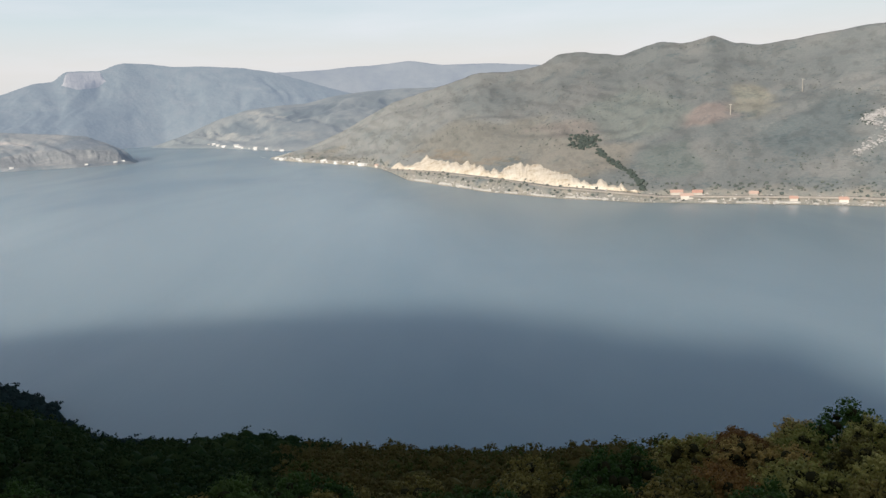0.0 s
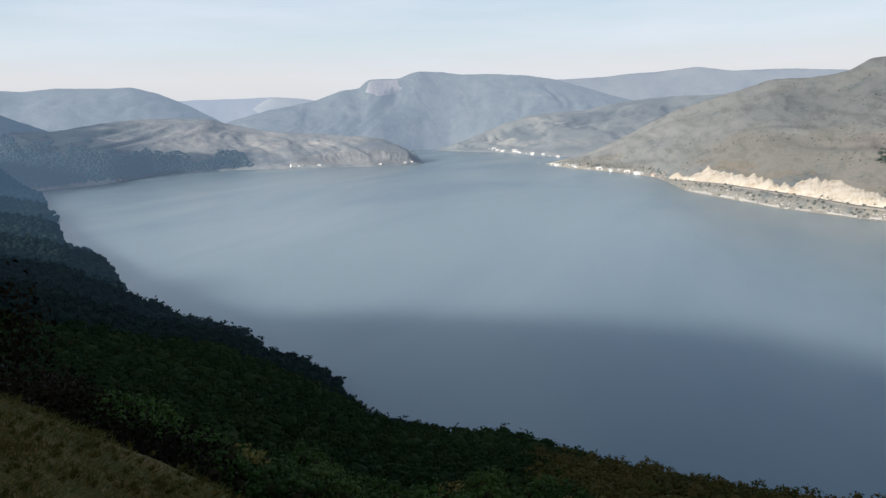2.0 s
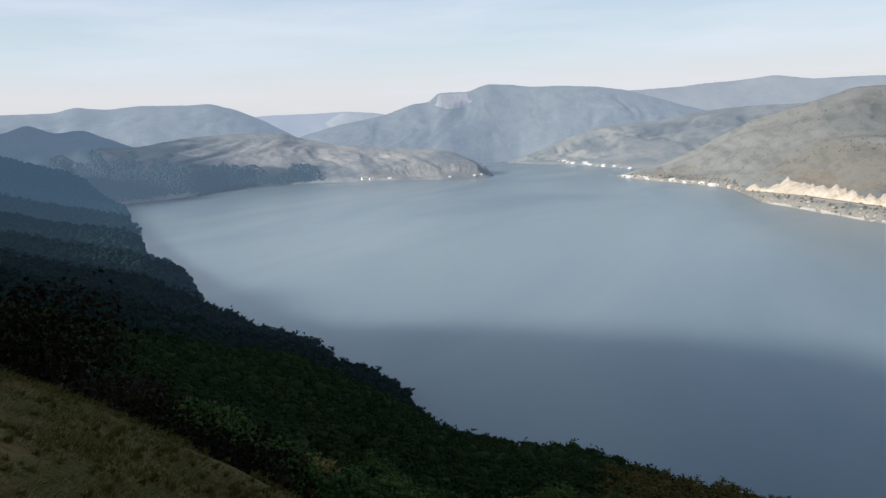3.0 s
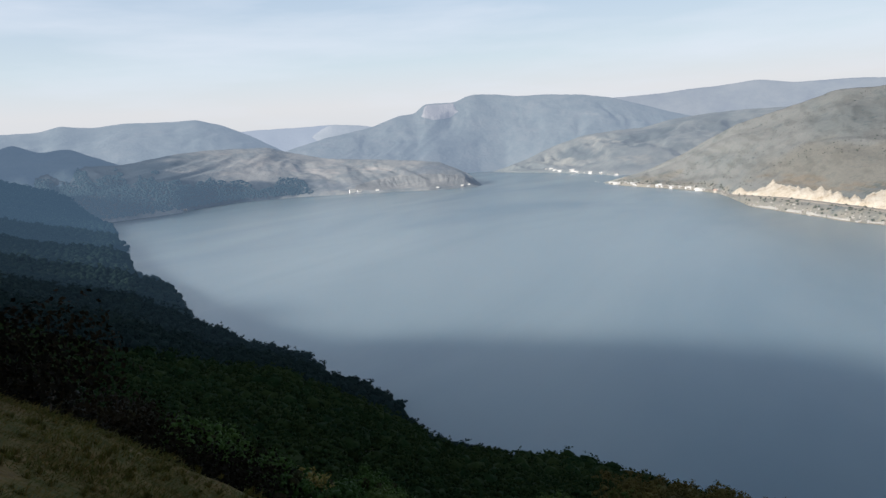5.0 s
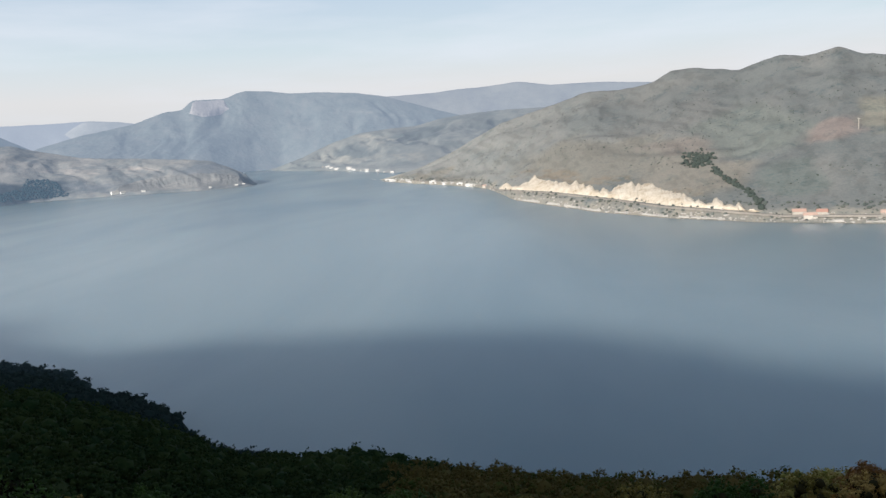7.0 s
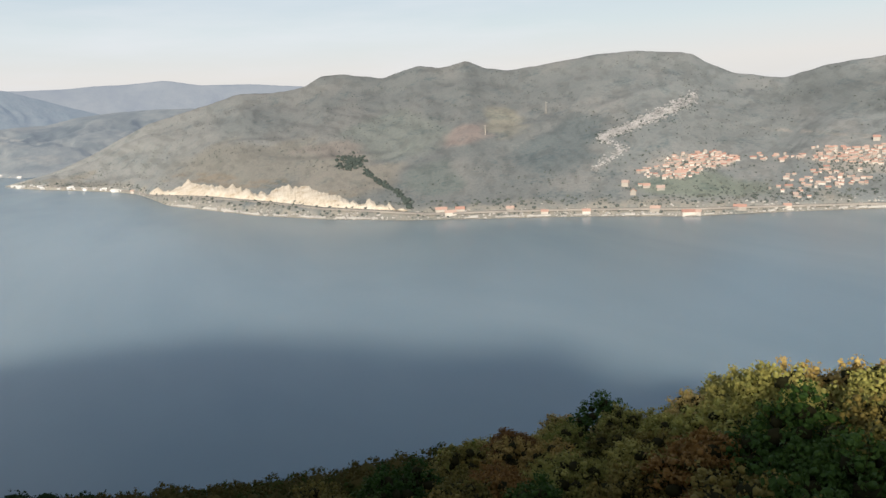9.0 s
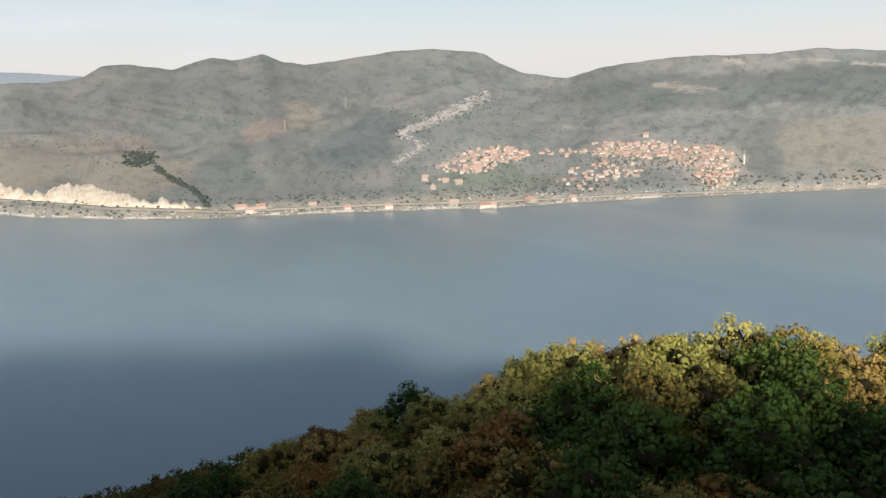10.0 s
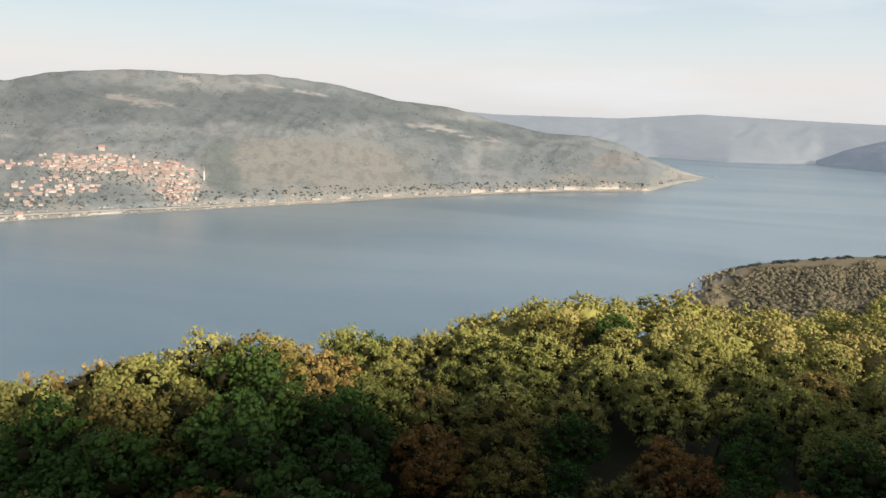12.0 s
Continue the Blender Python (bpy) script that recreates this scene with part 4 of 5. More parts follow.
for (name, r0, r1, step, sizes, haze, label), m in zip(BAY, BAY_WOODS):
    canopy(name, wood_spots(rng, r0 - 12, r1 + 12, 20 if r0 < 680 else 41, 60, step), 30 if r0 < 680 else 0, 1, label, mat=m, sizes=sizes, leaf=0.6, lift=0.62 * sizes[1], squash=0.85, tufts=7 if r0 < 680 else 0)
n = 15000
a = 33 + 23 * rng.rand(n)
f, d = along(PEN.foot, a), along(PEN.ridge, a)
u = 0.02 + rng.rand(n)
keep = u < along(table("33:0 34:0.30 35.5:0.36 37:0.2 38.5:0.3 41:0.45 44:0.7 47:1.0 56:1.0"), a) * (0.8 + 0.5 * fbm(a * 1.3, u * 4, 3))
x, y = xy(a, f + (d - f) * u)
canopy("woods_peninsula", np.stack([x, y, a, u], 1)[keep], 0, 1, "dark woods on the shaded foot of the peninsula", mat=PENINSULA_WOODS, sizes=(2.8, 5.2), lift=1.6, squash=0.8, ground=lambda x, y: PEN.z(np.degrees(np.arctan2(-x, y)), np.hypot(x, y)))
# trees out of view, added so the crest's shadow gets a ragged edge
crest = [s for s in wood_spots(rng, 150, 420, 90, 200, 14.0)]
canopy("woods_crest", crest, 0, 1, "unseen woods added on the crest behind the lookout", sizes=(2.6, 3.6), lift=1.5)


def make_bush(seed, tall):
    """A thorny shrub: several stems and a loose brownish crown."""
    r3 = np.random.RandomState(seed)
    bush = new("bush")
    lobes = []
    for k in range(5):
        a, d = k * 1.26 + r3.rand(), tall * (0.15 + 0.35 * r3.rand())
        tip = (math.cos(a) * d, math.sin(a) * d, tall * (0.45 + 0.35 * r3.rand()))
        bm = bmesh.new()
        tube(bm, [(0, 0, -0.4), (tip[0] * 0.4, tip[1] * 0.4, tip[2] * 0.5), tip], [0.05, 0.035, 0.012], 5)
        part("stem", bm, BARK, bush)
        lobes.append((*tip, tall * (0.24 + 0.12 * r3.rand())))
    co, faces = clumped(r3, [(l[0], l[1], l[2], l[3] * 1.1) for l in lobes], 60, 3200, 0.055, (0.42, 0.92), False)
    me = bpy.data.meshes.new("crown")
    me.from_pydata([tuple(c) for c in co], [], faces)
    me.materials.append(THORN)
    me.shade_smooth()
    new("crown", me).parent = bush
    return bush


BUSHES = [make_bush(21, 3.2), make_bush(22, 2.6), make_bush(23, 3.6)]
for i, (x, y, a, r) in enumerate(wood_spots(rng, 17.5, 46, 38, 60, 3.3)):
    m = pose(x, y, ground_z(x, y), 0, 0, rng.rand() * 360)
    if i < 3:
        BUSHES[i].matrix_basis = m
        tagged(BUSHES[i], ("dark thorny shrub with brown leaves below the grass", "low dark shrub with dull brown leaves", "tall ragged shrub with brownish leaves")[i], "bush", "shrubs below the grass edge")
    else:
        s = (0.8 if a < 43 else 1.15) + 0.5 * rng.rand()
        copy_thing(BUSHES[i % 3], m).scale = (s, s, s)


def head_z(x, y):
    return HEAD.z(np.degrees(np.arctan2(-x, y)), np.hypot(x, y))


n = 8200
a = -87.6 - 24 * rng.rand(n)
f, d = along(HEAD.foot, a), along(HEAD.ridge, a)
s = 0.06 + 0.90 * rng.rand(n)
r = f + (d - f) * s
x, y = xy(a, r)
meadow = (s > 0.86 + 0.10 * fbm(a * 0.8, a * 0, 2)) & (a < -90.6)
bare = (rng.rand(n) > 0.15 + smooth(-89.8, -91.4, a + 1.2 * fbm(s * 5, a * 0.7, 3)))
keep = ~meadow & ~bare & (fbm(x / 30, y / 30, 3) + 0.9 * rng.rand(n) > 0.02)
canopy("headland_woods", np.stack([x, y, a, r], 1)[keep], 40, 1, "autumn-brown low woods on the headland", mat=HEAD_WOOD, sizes=(1.1, 2.9), leaf=0.30, lift=0.9, ground=head_z)
a = -89.9 - 21 * rng.rand(420)
f, d = along(HEAD.foot, a), along(HEAD.ridge, a)
r = d - 2 - 12 * rng.rand(420) ** 2
keep = fbm(a * 1.5, a * 0 + 3, 2) > -0.25
x, y = xy(a, r)
canopy("headland_hedge", np.stack([x, y, a, r], 1)[keep], 40, 1, "dark hedge along the edge of the headland meadow", mat=GROVE, sizes=(0.8, 1.9), leaf=0.34, lift=0.8, ground=head_z)


# ---- the far bank: road, cutting, bushes, village ----
def bank_z(x, y):
    return BANK.z(np.degrees(np.arctan2(-x, y)), np.hypot(x, y))


CUT_TOP = table("3.6:-4.24 2.2:-4.1 0.9:-3.66 0.1:-4.05 -1:-4.3 -2.6:-4.3 -3.8:-4.85 -5:-4.6 -5.8:-4.5 -7.6:-4.84 -9:-5.2 -10.4:-5.66 -12:-5.95 -14.3:-6.40")
CUT_FOOT = table("3.6:-4.26 -0.1:-4.62 -4.2:-5.26 -8.3:-5.95 -12.4:-6.36 -14.5:-6.62")


def cliff(name, hill, a0, a1, step, top_tab, foot_tab, bulge, mat, label, jag=0.2, teeth=0.9, rows=9, parted=None, share=-0.05, category="cliff"):
    """A bare rock face that stands proud of a slope between two elevations, with a ragged upper edge."""
    az = np.arange(a0, a1, step)
    rag = fbm(az * 3.0 * teeth, az * 0 + 2.0, 3)
    saw = 0.9 * ridged(az * teeth * 0.8 + 3.3, az * 0 + 7.7, 2)
    end = np.minimum(1, np.minimum((az - a0) / (6 * step), (a1 - az) / (6 * step)))
    foot = along(foot_tab, az)
    top = foot + np.maximum(0.01, along(top_tab, az) + jag * (saw + 0.5 * rag) - foot) * end
    v = np.tile(np.linspace(0, 1, rows), len(az))
    a, end = np.repeat(az, rows), np.repeat(end, rows)
    p = hill.hits(a, np.repeat(foot, rows) + np.repeat(top - foot, rows) * v)
    rib = 0.4 * bulge * ridged(a * 2.6 * teeth, v * 0.8, 3)
    out = (bulge + rib) * np.sin(math.pi * (0.04 + 0.92 * v)) * (0.2 + 0.8 * end) - 0.4
    away = p[:, :2] / np.linalg.norm(p[:, :2], axis=1, keepdims=True)
    p[:, :2] -= away * out[:, None]
    p[:, 2] += 0.3 * bulge * np.sin(math.pi * v)
    co, faces = p.tolist(), []
    for i in range(len(az) - 1):
        if parted is not None and fbm(np.array([az[i] * parted]), np.array([5.0]), 2)[0] < share:
            continue
        for k in range(rows - 1):
            b = i * rows + k
            faces.append((b, b + rows, b + rows + 1, b + 1))
    me = bpy.data.meshes.new(name)
    me.from_pydata(co, [], faces)
    me.materials.append(mat)
    return tagged(new(name, me), label, category, kind="structure")


cliff("road_cutting", BANK, -14.4, 3.6, 0.06, CUT_TOP, CUT_FOOT, 5.5, PALE_CUT, "pale bare sandstone cutting above the shore road", jag=0.42, teeth=1.5, category="cutting")
HEAPS = table("-70:0.02 -70.6:0.08 -71:0.28 -72:0.45 -73.7:0.26 -74.3:0.12 -75.3:0.38 -77:0.10 -78.1:0.48 -79.8:0.30 -80.3:0.08 -81.1:0.50 -82.1:0.62 -82.9:0.30 -83.4:0.04 -84.2:0.2 -84.6:0.04")
heap_az = np.arange(-84.6, -70, 0.05)
heap_foot = along(SHORE_LINE, heap_az) + 0.04
cliff("spoil_heaps", BANK, -84.6, -70.2, 0.05, (heap_az, heap_foot + along(HEAPS, heap_az)), (heap_az, heap_foot), 3.0, SHORE_ROCK, "pale spoil heaps and low cliffs at the water's edge", jag=0.07, teeth=2.4, rows=6, parted=3.2, share=-0.16)
cliff("shore_cliff", BANK, -70, -54, 0.06, (SHORE_LINE[0], SHORE_LINE[1] + 0.30), (SHORE_LINE[0], SHORE_LINE[1] + 0.06), 3.0, SHORE_ROCK, "low pale cliffs and spoil along the far shore", jag=0.24, teeth=1.6, rows=6, parted=2.6, share=0.02)
cliff("shore_wall", BANK, -54, -15, 0.09, (SHORE_LINE[0], SHORE_LINE[1] + 0.17), (SHORE_LINE[0], SHORE_LINE[1] + 0.04), 2.5, PALE_ROCK, "pale stone banks below the village road", jag=0.10, teeth=0.9, rows=4, parted=1.6, share=0.12)
cliff("shore_bank", BANK, -13, 2.2, 0.09, (SHORE_LINE[0], SHORE_LINE[1] + 0.16), (SHORE_LINE[0], SHORE_LINE[1] + 0.03), 2.5, PALE_ROCK, "low bank of pale stones under the road", jag=0.10, teeth=1.3, rows=4, parted=2.0)
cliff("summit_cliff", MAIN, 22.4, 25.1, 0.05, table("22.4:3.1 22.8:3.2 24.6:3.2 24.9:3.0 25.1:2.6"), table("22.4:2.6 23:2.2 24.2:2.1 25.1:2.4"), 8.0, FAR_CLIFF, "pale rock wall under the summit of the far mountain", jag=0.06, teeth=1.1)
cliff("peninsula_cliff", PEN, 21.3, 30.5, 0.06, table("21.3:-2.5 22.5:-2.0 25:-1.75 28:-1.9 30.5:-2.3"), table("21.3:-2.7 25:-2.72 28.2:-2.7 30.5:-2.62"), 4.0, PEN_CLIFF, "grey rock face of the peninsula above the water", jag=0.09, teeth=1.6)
HEAD_TOP = table("-86.9:-13.2 -87.45:-12.4 -87.7:-11.1 -88.8:-10.2 -90:-9.75 -91.2:-9.4")
cliff("headland_cliff", HEAD, -91.2, -87.2, 0.04, HEAD_TOP, table("-86.9:-14.5 -87.45:-14.0 -87.8:-12.6 -88.8:-10.8 -90:-10.1 -91.2:-9.6"), 1.4, HEAD_ROCK, "weathered grey rock edge of the headland", jag=0.10, teeth=2.4)


def hill_points(bearings, elevations):
    return [Vector(p) for p in BANK.hits(bearings, elevations).tolist()]


def band(name, a0, a1, step, el_of, width, mat, label, category, lift=0.6):
    """A level strip that follows the bank."""
    co, faces = [], []
    az = np.arange(a0, a1, step)
    for p in hill_points(az, el_of(az)):
        near = p + Vector((-p.x, -p.y, 0)).normalized() * width
        co += [(near.x, near.y, p.z + lift - 2.5), (near.x, near.y, p.z + lift), (p.x, p.y, p.z + lift), (p.x, p.y, p.z + lift - 2.5)]
    for i in range(len(az) - 1):
        b = i * 4
        for k in range(3):
            faces.append((b + k, b + k + 4, b + k + 5, b + k + 1))
    me = bpy.data.meshes.new(name)
    me.from_pydata(co, [], faces)
    me.materials.append(mat)
    return tagged(new(name, me), label, category, kind="structure")


ROAD_LINE = table("12:-3.02 9.9:-3.25 4.4:-3.98 3.6:-4.3 -0.1:-4.70 -4.2:-5.33 -8.3:-6.03 -12.4:-6.46 -15.8:-6.80 -20:-6.82 -27.7:-6.85 -35:-6.9 -40.5:-6.72 -48.4:-6.42 -52.5:-6.25 -61.2:-5.75 -70.4:-5.05 -78.6:-4.42 -84:-4.1")
band("road", -84, 11.5, 0.2, lambda a: along(ROAD_LINE, a), 6.5, ROAD, "pale asphalt road along the shore", "road")


def rocks(name, places, sizes, mat, label, ground=bank_z, squash=0.6, category="rocks"):
    base = [lump(np.random.RandomState(40 + k), (0, 0, 0), 1.0, squash, 1) for k in range(7)]
    pl = np.array(places)
    s = sizes[0] + (sizes[1] - sizes[0]) * rng.rand(len(pl)) ** 2
    z = ground(pl[:, 0], pl[:, 1]) + s * squash * 0.45
    co, faces, b = [], [], 0
    for i in range(len(pl)):
        c2, f2 = np.array(base[i * 3 % 7][0]), np.array(base[i * 3 % 7][1])
        t = rng.rand() * 6.283
        rot = np.array([[math.cos(t), math.sin(t), 0], [-math.sin(t), math.cos(t), 0], [0, 0, 1]])
        co.append(c2 @ rot * s[i] + (pl[i, 0], pl[i, 1], z[i]))
        faces.append(f2 + b)
        b += len(c2)
    me = bpy.data.meshes.new(name)
    me.from_pydata(np.concatenate(co).tolist(), [], np.concatenate(faces).tolist())
    me.materials.append(mat)
    return tagged(new(name, me), label, category, kind="stuff")


# bushes all over the bank, thicker in the gullies
a = -86 + rng.rand(14000) * 96
f, d = along(BANK.foot, a), along(BANK.ridge, a)
r = f + (d - f) * (0.02 + 0.97 * rng.rand(14000))
x, y = xy(a, r)
keep = fbm(x / 90, y / 90, 4) + 0.16 * rng.rand(14000) > 0.19 + 0.26 * (1 - smooth(-58, -38, a))
spots = np.stack([x, y, a, r], 1)[keep][:3200]
rocks("bushes", spots, (0.7, 2.1), BUSH, "scattered dark scrub bushes on the dry slope", squash=0.75, category="bushes")
v = rng.rand(170)
ga = np.concatenate([-11.5 - 3.3 * v + rng.normal(size=170) * 0.09 + 0.25 * np.sin(v * 7), -10.5 + rng.normal(size=170) * 0.45])
ge = np.concatenate([-3.5 - 2.9 * v ** 1.1 + rng.normal(size=170) * 0.06, -2.85 + rng.normal(size=170) * 0.24])
rocks("grove", BANK.hits(ga, ge), (2.2, 4.6), GROVE, "dark grove and line of trees in a gully", squash=0.8, category="wood")
# limestone outcrop across the hill: a broad band and a hooked tail below it
v = rng.rand(1500)
oa = -28.6 - 6.5 * v + rng.normal(size=1500) * 0.2
oe = -1.75 + 2.55 * v ** 1.2 + rng.normal(size=1500) * (0.10 + 0.16 * v)
w = rng.rand(260)
ta = np.where(w < 0.4, -28.4 - 4.6 * w, -30.2 + 3.6 * (w - 0.4)) + rng.normal(size=260) * 0.16
te = -1.8 - 2.2 * w + rng.normal(size=260) * 0.13
rocks("rock_outcrop", BANK.hits(np.concatenate([oa, ta]), np.concatenate([oe, te])), (0.7, 3.3), OUTCROP, "band of pale limestone outcrops on the hillside")
v = rng.rand(260)
rocks("outcrop_scrub", BANK.hits(-28.0 - 7.0 * v + rng.normal(size=260) * 0.4, -2.0 + 2.5 * v ** 1.2 + rng.normal(size=260) * 0.3), (0.8, 2.4), GROVE, "dark scrub between the limestone outcrops", squash=0.8, category="bushes")
# broken rim of the headland
spots = []
for k in range(90):
    a = -87.4 - 3.4 * rng.rand() ** 1.4
    r = float(along(HEAD.ridge, a)) - 1 - (10 + 26 * max(0, 1 - abs(a + 88) / 1.2)) * rng.rand() ** 1.5
    spots.append((*[float(v) for v in xy(a, r)], a, r))
rocks("rim_rocks", spots, (0.7, 2.4), PALE_ROCK, "pale broken rocks along the rim of the headland", ground=head_z, squash=0.7)
# bare shore
spots = []
for k in range(2200):
    a = -86 + rng.rand() * 98
    f = along(BANK.foot, a)
    r = f + abs(rng.normal()) * 9
    x, y = xy(a, r)
    if rng.rand() < 0.55 + 0.4 * math.sin(a * 1.7) * math.sin(a * 0.6):
        spots.append((float(x), float(y), a, r))
rocks("shore_rocks", spots, (0.8, 3.4), PALE_ROCK, "pale rocks and rubble along the water's edge")
spots = [(float(xy(a, r)[0]), float(xy(a, r)[1]), a, r) for a, r in ((-86 + rng.rand() * 98, rng.rand()) for k in range(1500))]
spots = [(float(xy(a, along(BANK.foot, a) + 4 + u * 45)[0]), float(xy(a, along(BANK.foot, a) + 4 + u * 45)[1]), a, 0) for x, y, a, u in spots]
rocks("shore_bushes", spots, (1.0, 3.6), BUSH, "low bushes on the strip between road and water", squash=0.75, category="bushes")


def make_house(length, depth, high, pitch, chimney):
    """A plain village house: plaster walls, a gabled tile roof with eaves, a chimney."""
    house = new("house")
    bm = bmesh.new()
    x, y = length / 2, depth / 2
    top = high + pitch
    v = [bm.verts.new(c) for c in ((-x, -y, -3), (x, -y, -3), (x, y, -3), (-x, y, -3), (-x, -y, high), (x, -y, high), (x, y, high), (-x, y, high), (-x, 0, top), (x, 0, top))]
    for f in ((0, 1, 5, 4), (2, 3, 7, 6), (1, 2, 6, 9, 5), (3, 0, 4, 8, 7), (3, 2, 1, 0)):
        bm.faces.new([v[i] for i in f])
    part("wall", bm, WALL, house)
    bm = bmesh.new()
    e, t, drop = 0.5, 0.18, 0.5 * pitch / y
    for s in (-1, 1):
        lo, hi = (s * (y + e), high - drop), (0, top + 0.02)
        q = [bm.verts.new(c) for c in ((-x - e, lo[0], lo[1]), (x + e, lo[0], lo[1]), (x + e, hi[0], hi[1]), (-x - e, hi[0], hi[1]), (-x - e, lo[0], lo[1] + t), (x + e, lo[0], lo[1] + t), (x + e, hi[0], hi[1] + t), (-x - e, hi[0], hi[1] + t))]
        for f in ((0, 1, 2, 3), (7, 6, 5, 4), (0, 4, 5, 1), (2, 6, 7, 3), (1, 5, 6, 2), (3, 7, 4, 0)):
            bm.faces.new([q[i] for i in f])
    roof = part("roof", bm, TILE, house)
    bm = bmesh.new()
    bmesh.ops.create_cube(bm, size=1.0, matrix=Matrix.Translation((chimney, y * 0.3, top - 0.2)) @ Matrix.Diagonal((0.6, 0.5, 1.8, 1)))
    part("chimney", bm, WALL, roof)
    return house


HOUSES = [make_house(*s) for s in ((10, 7, 2.4, 2.8, 2), (12, 7.5, 3.0, 3.0, -3), (9, 6.5, 2.2, 2.5, 1), (15, 7.5, 2.5, 2.9, 4), (9, 7.5, 4.4, 2.8, -1))]
HOUSE_LABELS = ["small plastered village house with a red tile roof", "two-storey plastered house with an orange tile roof", "little pale house with a brown tile roof", "long low house with a weathered tile roof", "tall pale house with a red tile roof"]
placed = set()


def put_house(p, turn, k=None, scale=1.0, group="village houses on the far bank"):
    k = rng.randint(len(HOUSES)) if k is None else k
    m = pose(p.x, p.y, p.z + 0.4, 0, 0, turn)
    if k not in placed:
        placed.add(k)
        HOUSES[k].matrix_basis = m
        tagged(HOUSES[k], HOUSE_LABELS[k], "house", group)
        return HOUSES[k]
    h = copy_thing(HOUSES[k], m)
    h.scale = (scale, scale, scale * 0.95)
    h["group"] = group
    return h


# village quarters: bearing, elevation, half width, half height, houses
taken, plots = [], []
for a0, e0, wa, we, count in ((-35.4, -3.6, 2.5, 0.50, 84), (-33.4, -4.4, 2.2, 0.42, 40), (-40.2, -3.5, 1.8, 0.28, 18), (-45.5, -3.5, 3.4, 0.50, 100), (-43.5, -4.9, 2.8, 0.60, 44), (-49.9, -4.0, 2.1, 0.66, 80), (-50.9, -5.3, 1.4, 0.8, 54), (-45.0, -2.95, 3.2, 0.10, 10), (-41.5, -5.8, 2.2, 0.5, 12), (-31.5, -5.4, 1.6, 0.4, 5)):
    n, tries = 0, 0
    while n < count and tries < 900:
        tries += 1
        u, v = rng.rand() * 2 - 1, rng.rand() * 2 - 1
        if u * u + v * v > 1:
            continue
        v = round(v * 3) / 3 + rng.normal() * 0.08     # the houses stand along lanes
        p, r = BANK.hit(a0 + wa * u, e0 + we * v)
        if any((p.x - q.x) ** 2 + (p.y - q.y) ** 2 < 26 for q in taken):
            continue
        taken.append(p)
        plots.append((p, a0 + rng.choice([0, 90]) * (rng.rand() < 0.25) + rng.normal() * 9, 0.36 + 0.28 * rng.rand()))
        n += 1
plots.sort(key=lambda q: q[0].length)
for p, turn, size in plots[:260]:
    put_house(p, turn, scale=size)


def joined_houses(places):
    """The farther village houses, too many to count, as one mesh of walls, roofs and chimneys."""
    co, faces, slots = [], [], []
    for p, turn, size in places:
        house = HOUSES[rng.randint(len(HOUSES))]
        m = pose(p.x, p.y, p.z + 0.4, 0, 0, turn) @ Matrix.Diagonal((size, size, size * 0.95, 1))
        for c in house.children_recursive:
            b = len(co)
            co += [tuple(m @ v.co) for v in c.data.vertices]
            faces += [[i + b for i in f.vertices] for f in c.data.polygons]
            slots += [int(c.name.startswith("roof"))] * len(c.data.polygons)
    me = bpy.data.meshes.new("far_houses")
    me.from_pydata(co, [], faces)
    me.materials.append(FAR_WALL)
    me.materials.append(FAR_TILE)
    me.polygons.foreach_set("material_index", slots)
    tagged(new("far_houses", me), "crowded plastered houses with red tile roofs", "houses", kind="stuff")


joined_houses(plots[260:])
for a, e, k in ((4.55, -4.05, 0), (-17.6, -6.95, 3), (-18.3, -6.75, 1), (-32.35, -7.05, 1), (-34.6, -7.3, 3), (-35.2, -7.3, 0), (-46.1, -2.5, 4), (-24.5, -7.1, 2), (-27.5, -7.15, 0), (-16.9, -6.7, 3), (-38, -6.95, 3), (-41, -6.85, 2), (-22, -6.8, 0)):
    p, r = BANK.hit(a, e)
    put_house(p, a + rng.normal() * 8, k, 1.0, "houses by the shore road")


spots = []
for a0, e0, wa, we, count in ((-35.0, -3.9, 3.4, 0.8, 300), (-45.5, -4.0, 4.2, 1.1, 520), (-50.5, -4.8, 2.4, 1.2, 230), (-40, -5.8, 6, 0.7, 260)):
    spots += BANK.hits(a0 + wa * rng.normal(size=count) * 0.5, e0 + we * rng.normal(size=count) * 0.5).tolist()
rocks("village_trees", spots, (0.9, 2.4), BUSH, "garden trees between the village houses", squash=0.9, category="trees")
strip = [(MID, 16.4 - 0.33 * k + rng.normal() * 0.16, -1.90 - 0.045 * k + rng.normal() * 0.02, rng.normal() * 25, 1.0 + 1.4 * rng.rand() ** 2) for k in range(16)]
for k in range(32):
    b = 11.8 - 7.2 * rng.rand()
    strip.append((BANK, b, float(along(SHORE_LINE, b)) + 0.06 + 0.16 * rng.rand() ** 2, rng.normal() * 25, 0.6 + 1.0 * rng.rand() ** 2))
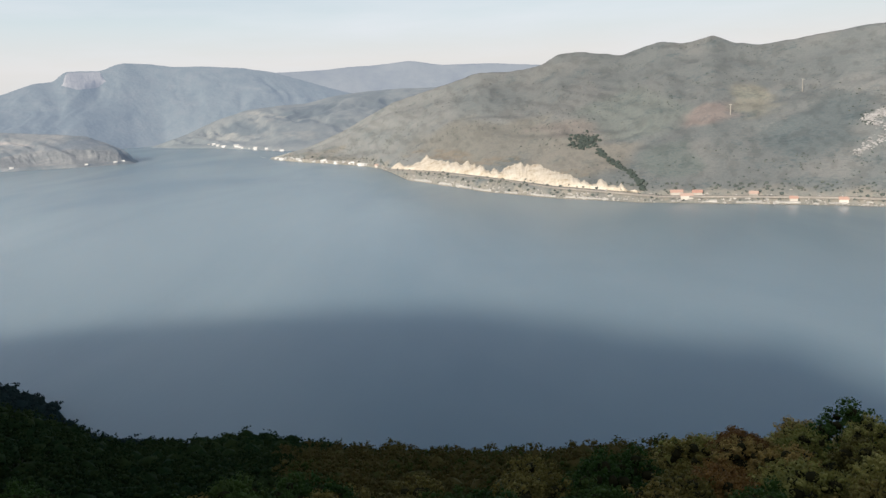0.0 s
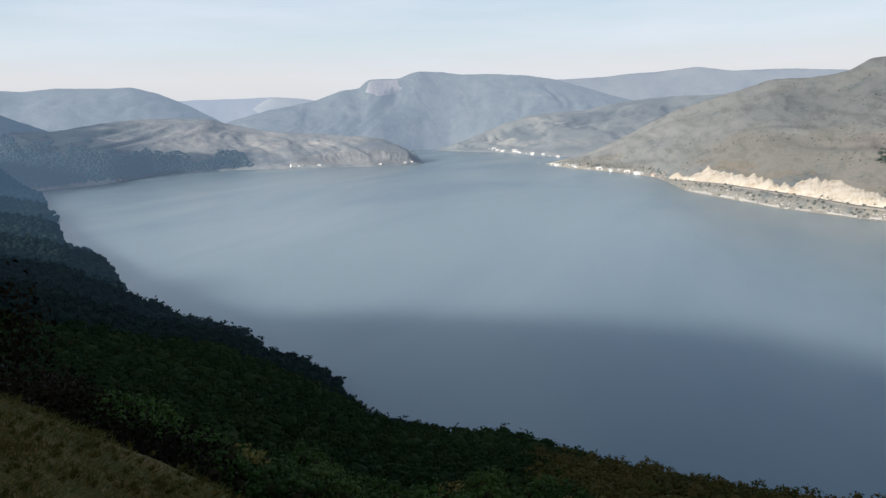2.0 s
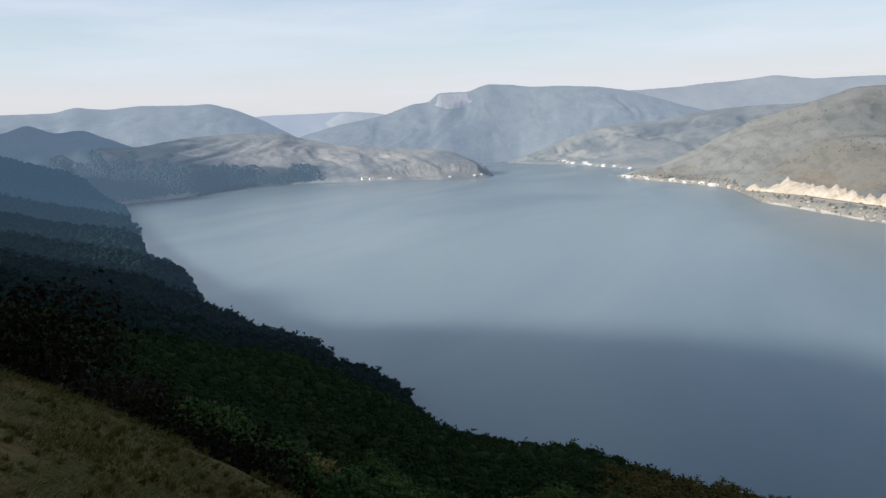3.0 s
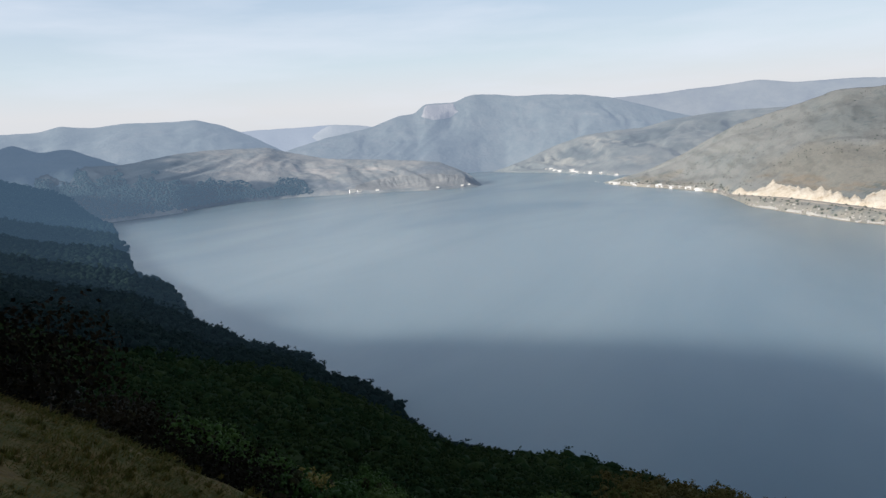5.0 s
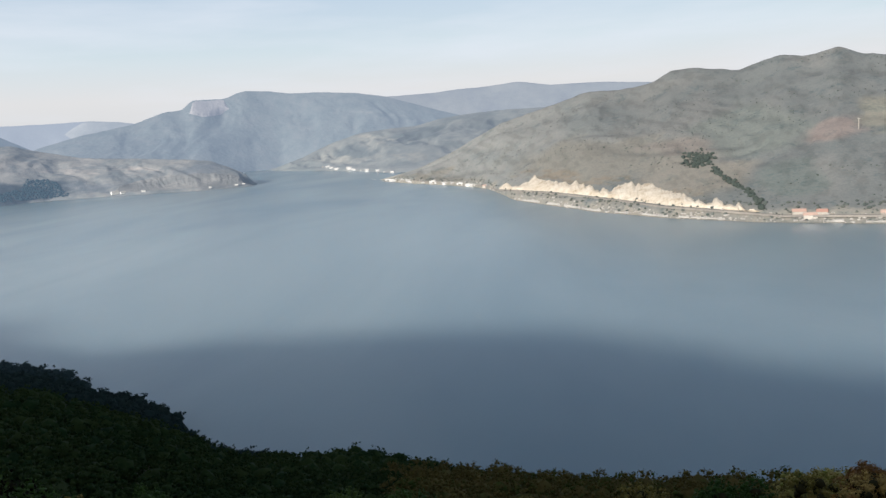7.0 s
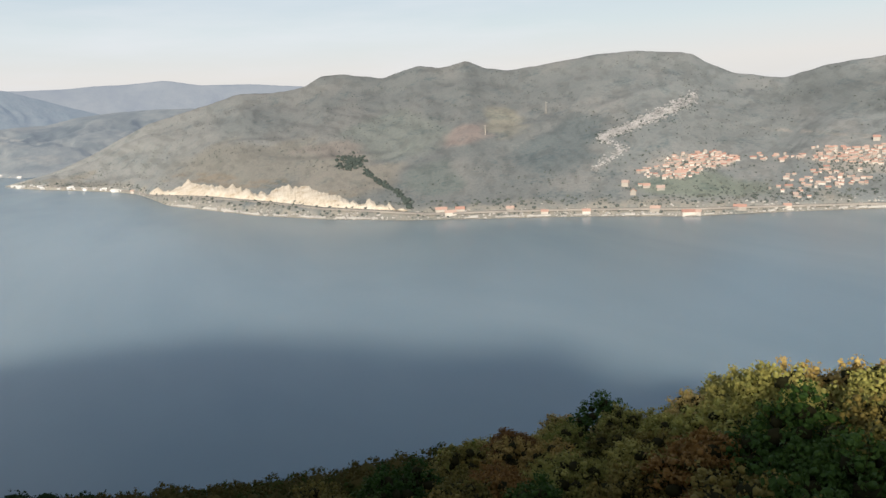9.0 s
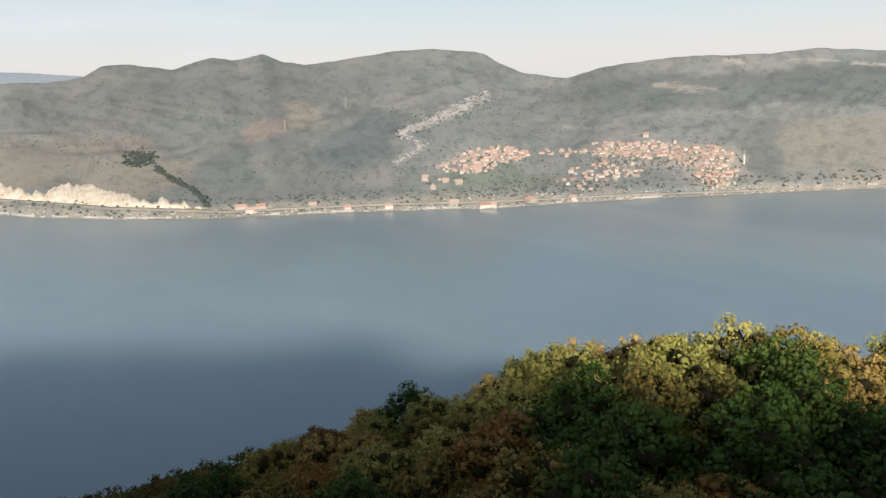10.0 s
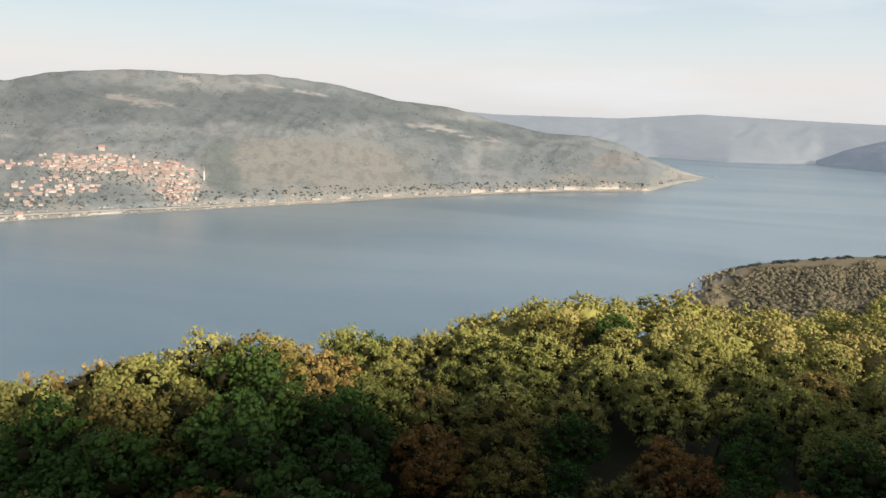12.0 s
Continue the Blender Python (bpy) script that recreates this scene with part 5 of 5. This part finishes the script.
for hill, a, e, turn, size in (*strip, (MAIN, 18.9, -1.72, 10, 2.2), (MAIN, 18.3, -1.75, 0, 1.5),
                               (PEN, 30.4, -2.70, 20, 2.4), (PEN, 29.9, -2.72, 20, 1.6), (PEN, 28.6, -2.72, 0, 1.3), (PEN, 24.2, -2.78, 0, 1.0), (PEN, 22.4, -2.76, 0, 1.1), (PEN, 42.2, -3.2, 30, 1.3), (PEN, 21.9, -2.7, 0, 0.9)):
    p, r = hill.hit(a, e)
    h = put_house(p, a + turn, 3, size * 0.62, "white buildings on the distant shores")
    h["label"] = "long pale building at the distant water's edge"
    for c in h.children:
        if c.name.startswith(("wall", "roof")):
            c.data = c.data.copy()
            c.data.materials[0] = WHITE


def church_tower():
    tower = new("church_tower")
    bm = bmesh.new()
    bmesh.ops.create_cube(bm, size=1.0, matrix=Matrix.Translation((0, 0, 6)) @ Matrix.Diagonal((2.2, 2.2, 14, 1)))
    part("shaft", bm, WALL, tower)
    bm = bmesh.new()
    bmesh.ops.create_cone(bm, segments=8, radius1=1.2, radius2=0.05, depth=8, matrix=Matrix.Translation((0, 0, 16.5)), cap_ends=True)
    part("spire", bm, WALL, tower)
    p, r = BANK.hit(-52.65, -4.45)
    tower.matrix_basis = pose(p.x, p.y, p.z, 0, 0, -52)
    tagged(tower, "slim white church tower with a pointed spire", "church tower")


church_tower()


def pillar(a, e, high):
    m = new("white_pillar")
    bm = bmesh.new()
    bmesh.ops.create_cone(bm, segments=8, radius1=0.7, radius2=0.4, depth=high + 2, matrix=Matrix.Translation((0, 0, high / 2 - 1)), cap_ends=True)
    part("shaft", bm, WALL, m)
    bm = bmesh.new()
    bmesh.ops.create_cube(bm, size=1.0, matrix=Matrix.Translation((0, 0, high - 0.5)) @ Matrix.Diagonal((3.4, 0.5, 0.5, 1)))
    part("crossarm", bm, WALL, m)
    p, r = BANK.hit(a, e)
    m.matrix_basis = pose(p.x, p.y, p.z, 0, 0, a)
    tagged(m, "slim white mast standing on the dry slope", "mast", "masts on the far hill")


pillar(-24.75, 0.05, 20)
pillar(-20.35, -1.3, 16)


# ---- dry grass at the lookout ----
def grass():
    r2 = np.random.RandomState(12)
    n = 130000
    a, r = 26 + r2.rand(n) * 44, 1.4 + 13.5 * np.sqrt(r2.rand(n))
    x, y = xy(a, r)
    keep = (r < along(GRASS_EDGE, a) + r2.normal(size=n) * 0.3) & (fbm(x * 0.9, y * 0.9, 3) + 0.5 * r2.rand(n) > 0.05)
    x, y = x[keep], y[keep]
    n = len(x)
    z = ground_z(x, y)
    t = r2.rand(n) * 6.283
    tuft = np.clip(fbm(x * 1.4 + 9, y * 1.4, 3) + 0.5, 0.15, 1.2)
    h, w = (0.02 + 0.06 * r2.rand(n) ** 2) * tuft, 0.006 + 0.008 * r2.rand(n)
    lx, ly = r2.normal(size=n) * 0.07, r2.normal(size=n) * 0.07
    dx, dy = np.cos(t) * w, np.sin(t) * w
    co = np.stack([np.stack([x - dx, y - dy, z - 0.02], 1), np.stack([x + dx, y + dy, z - 0.02], 1), np.stack([x + lx + dx * 0.3, y + ly + dy * 0.3, z + h], 1), np.stack([x + lx - dx * 0.3, y + ly - dy * 0.3, z + h], 1)], 1).reshape(-1, 3).tolist()
    for _ in range(700):
        ta, tr = 27 + r2.rand() * 42, 5.0 + 9.5 * r2.rand() ** 0.6
        if tr > along(GRASS_EDGE, ta) + 0.3:
            continue
        tx, ty = [float(v) for v in xy(ta, tr)]
        tz = ground_z(tx, ty)
        size = 0.025 + 0.035 * r2.rand()
        for b in range(40):
            t, out = r2.rand() * 6.283, r2.rand() * size
            bx, by = tx + math.cos(t) * out, ty + math.sin(t) * out
            hx, hy, hz = math.cos(t) * size * 0.6, math.sin(t) * size * 0.6, size * (0.7 + 0.7 * r2.rand())
            co += [[bx - math.sin(t) * 0.008, by + math.cos(t) * 0.008, tz - 0.02], [bx + math.sin(t) * 0.008, by - math.cos(t) * 0.008, tz - 0.02], [bx + hx + math.sin(t) * 0.003, by + hy, tz + hz], [bx + hx - math.sin(t) * 0.003, by + hy, tz + hz]]
    faces = (np.arange(len(co) // 4)[:, None] * 4 + np.arange(4)).tolist()
    me = bpy.data.meshes.new("grass")
    me.from_pydata(co, [], faces)
    me.materials.append(GRASS)
    tagged(new("grass", me), "short dry autumn grass with green tufts", "grass", kind="stuff")


grass()
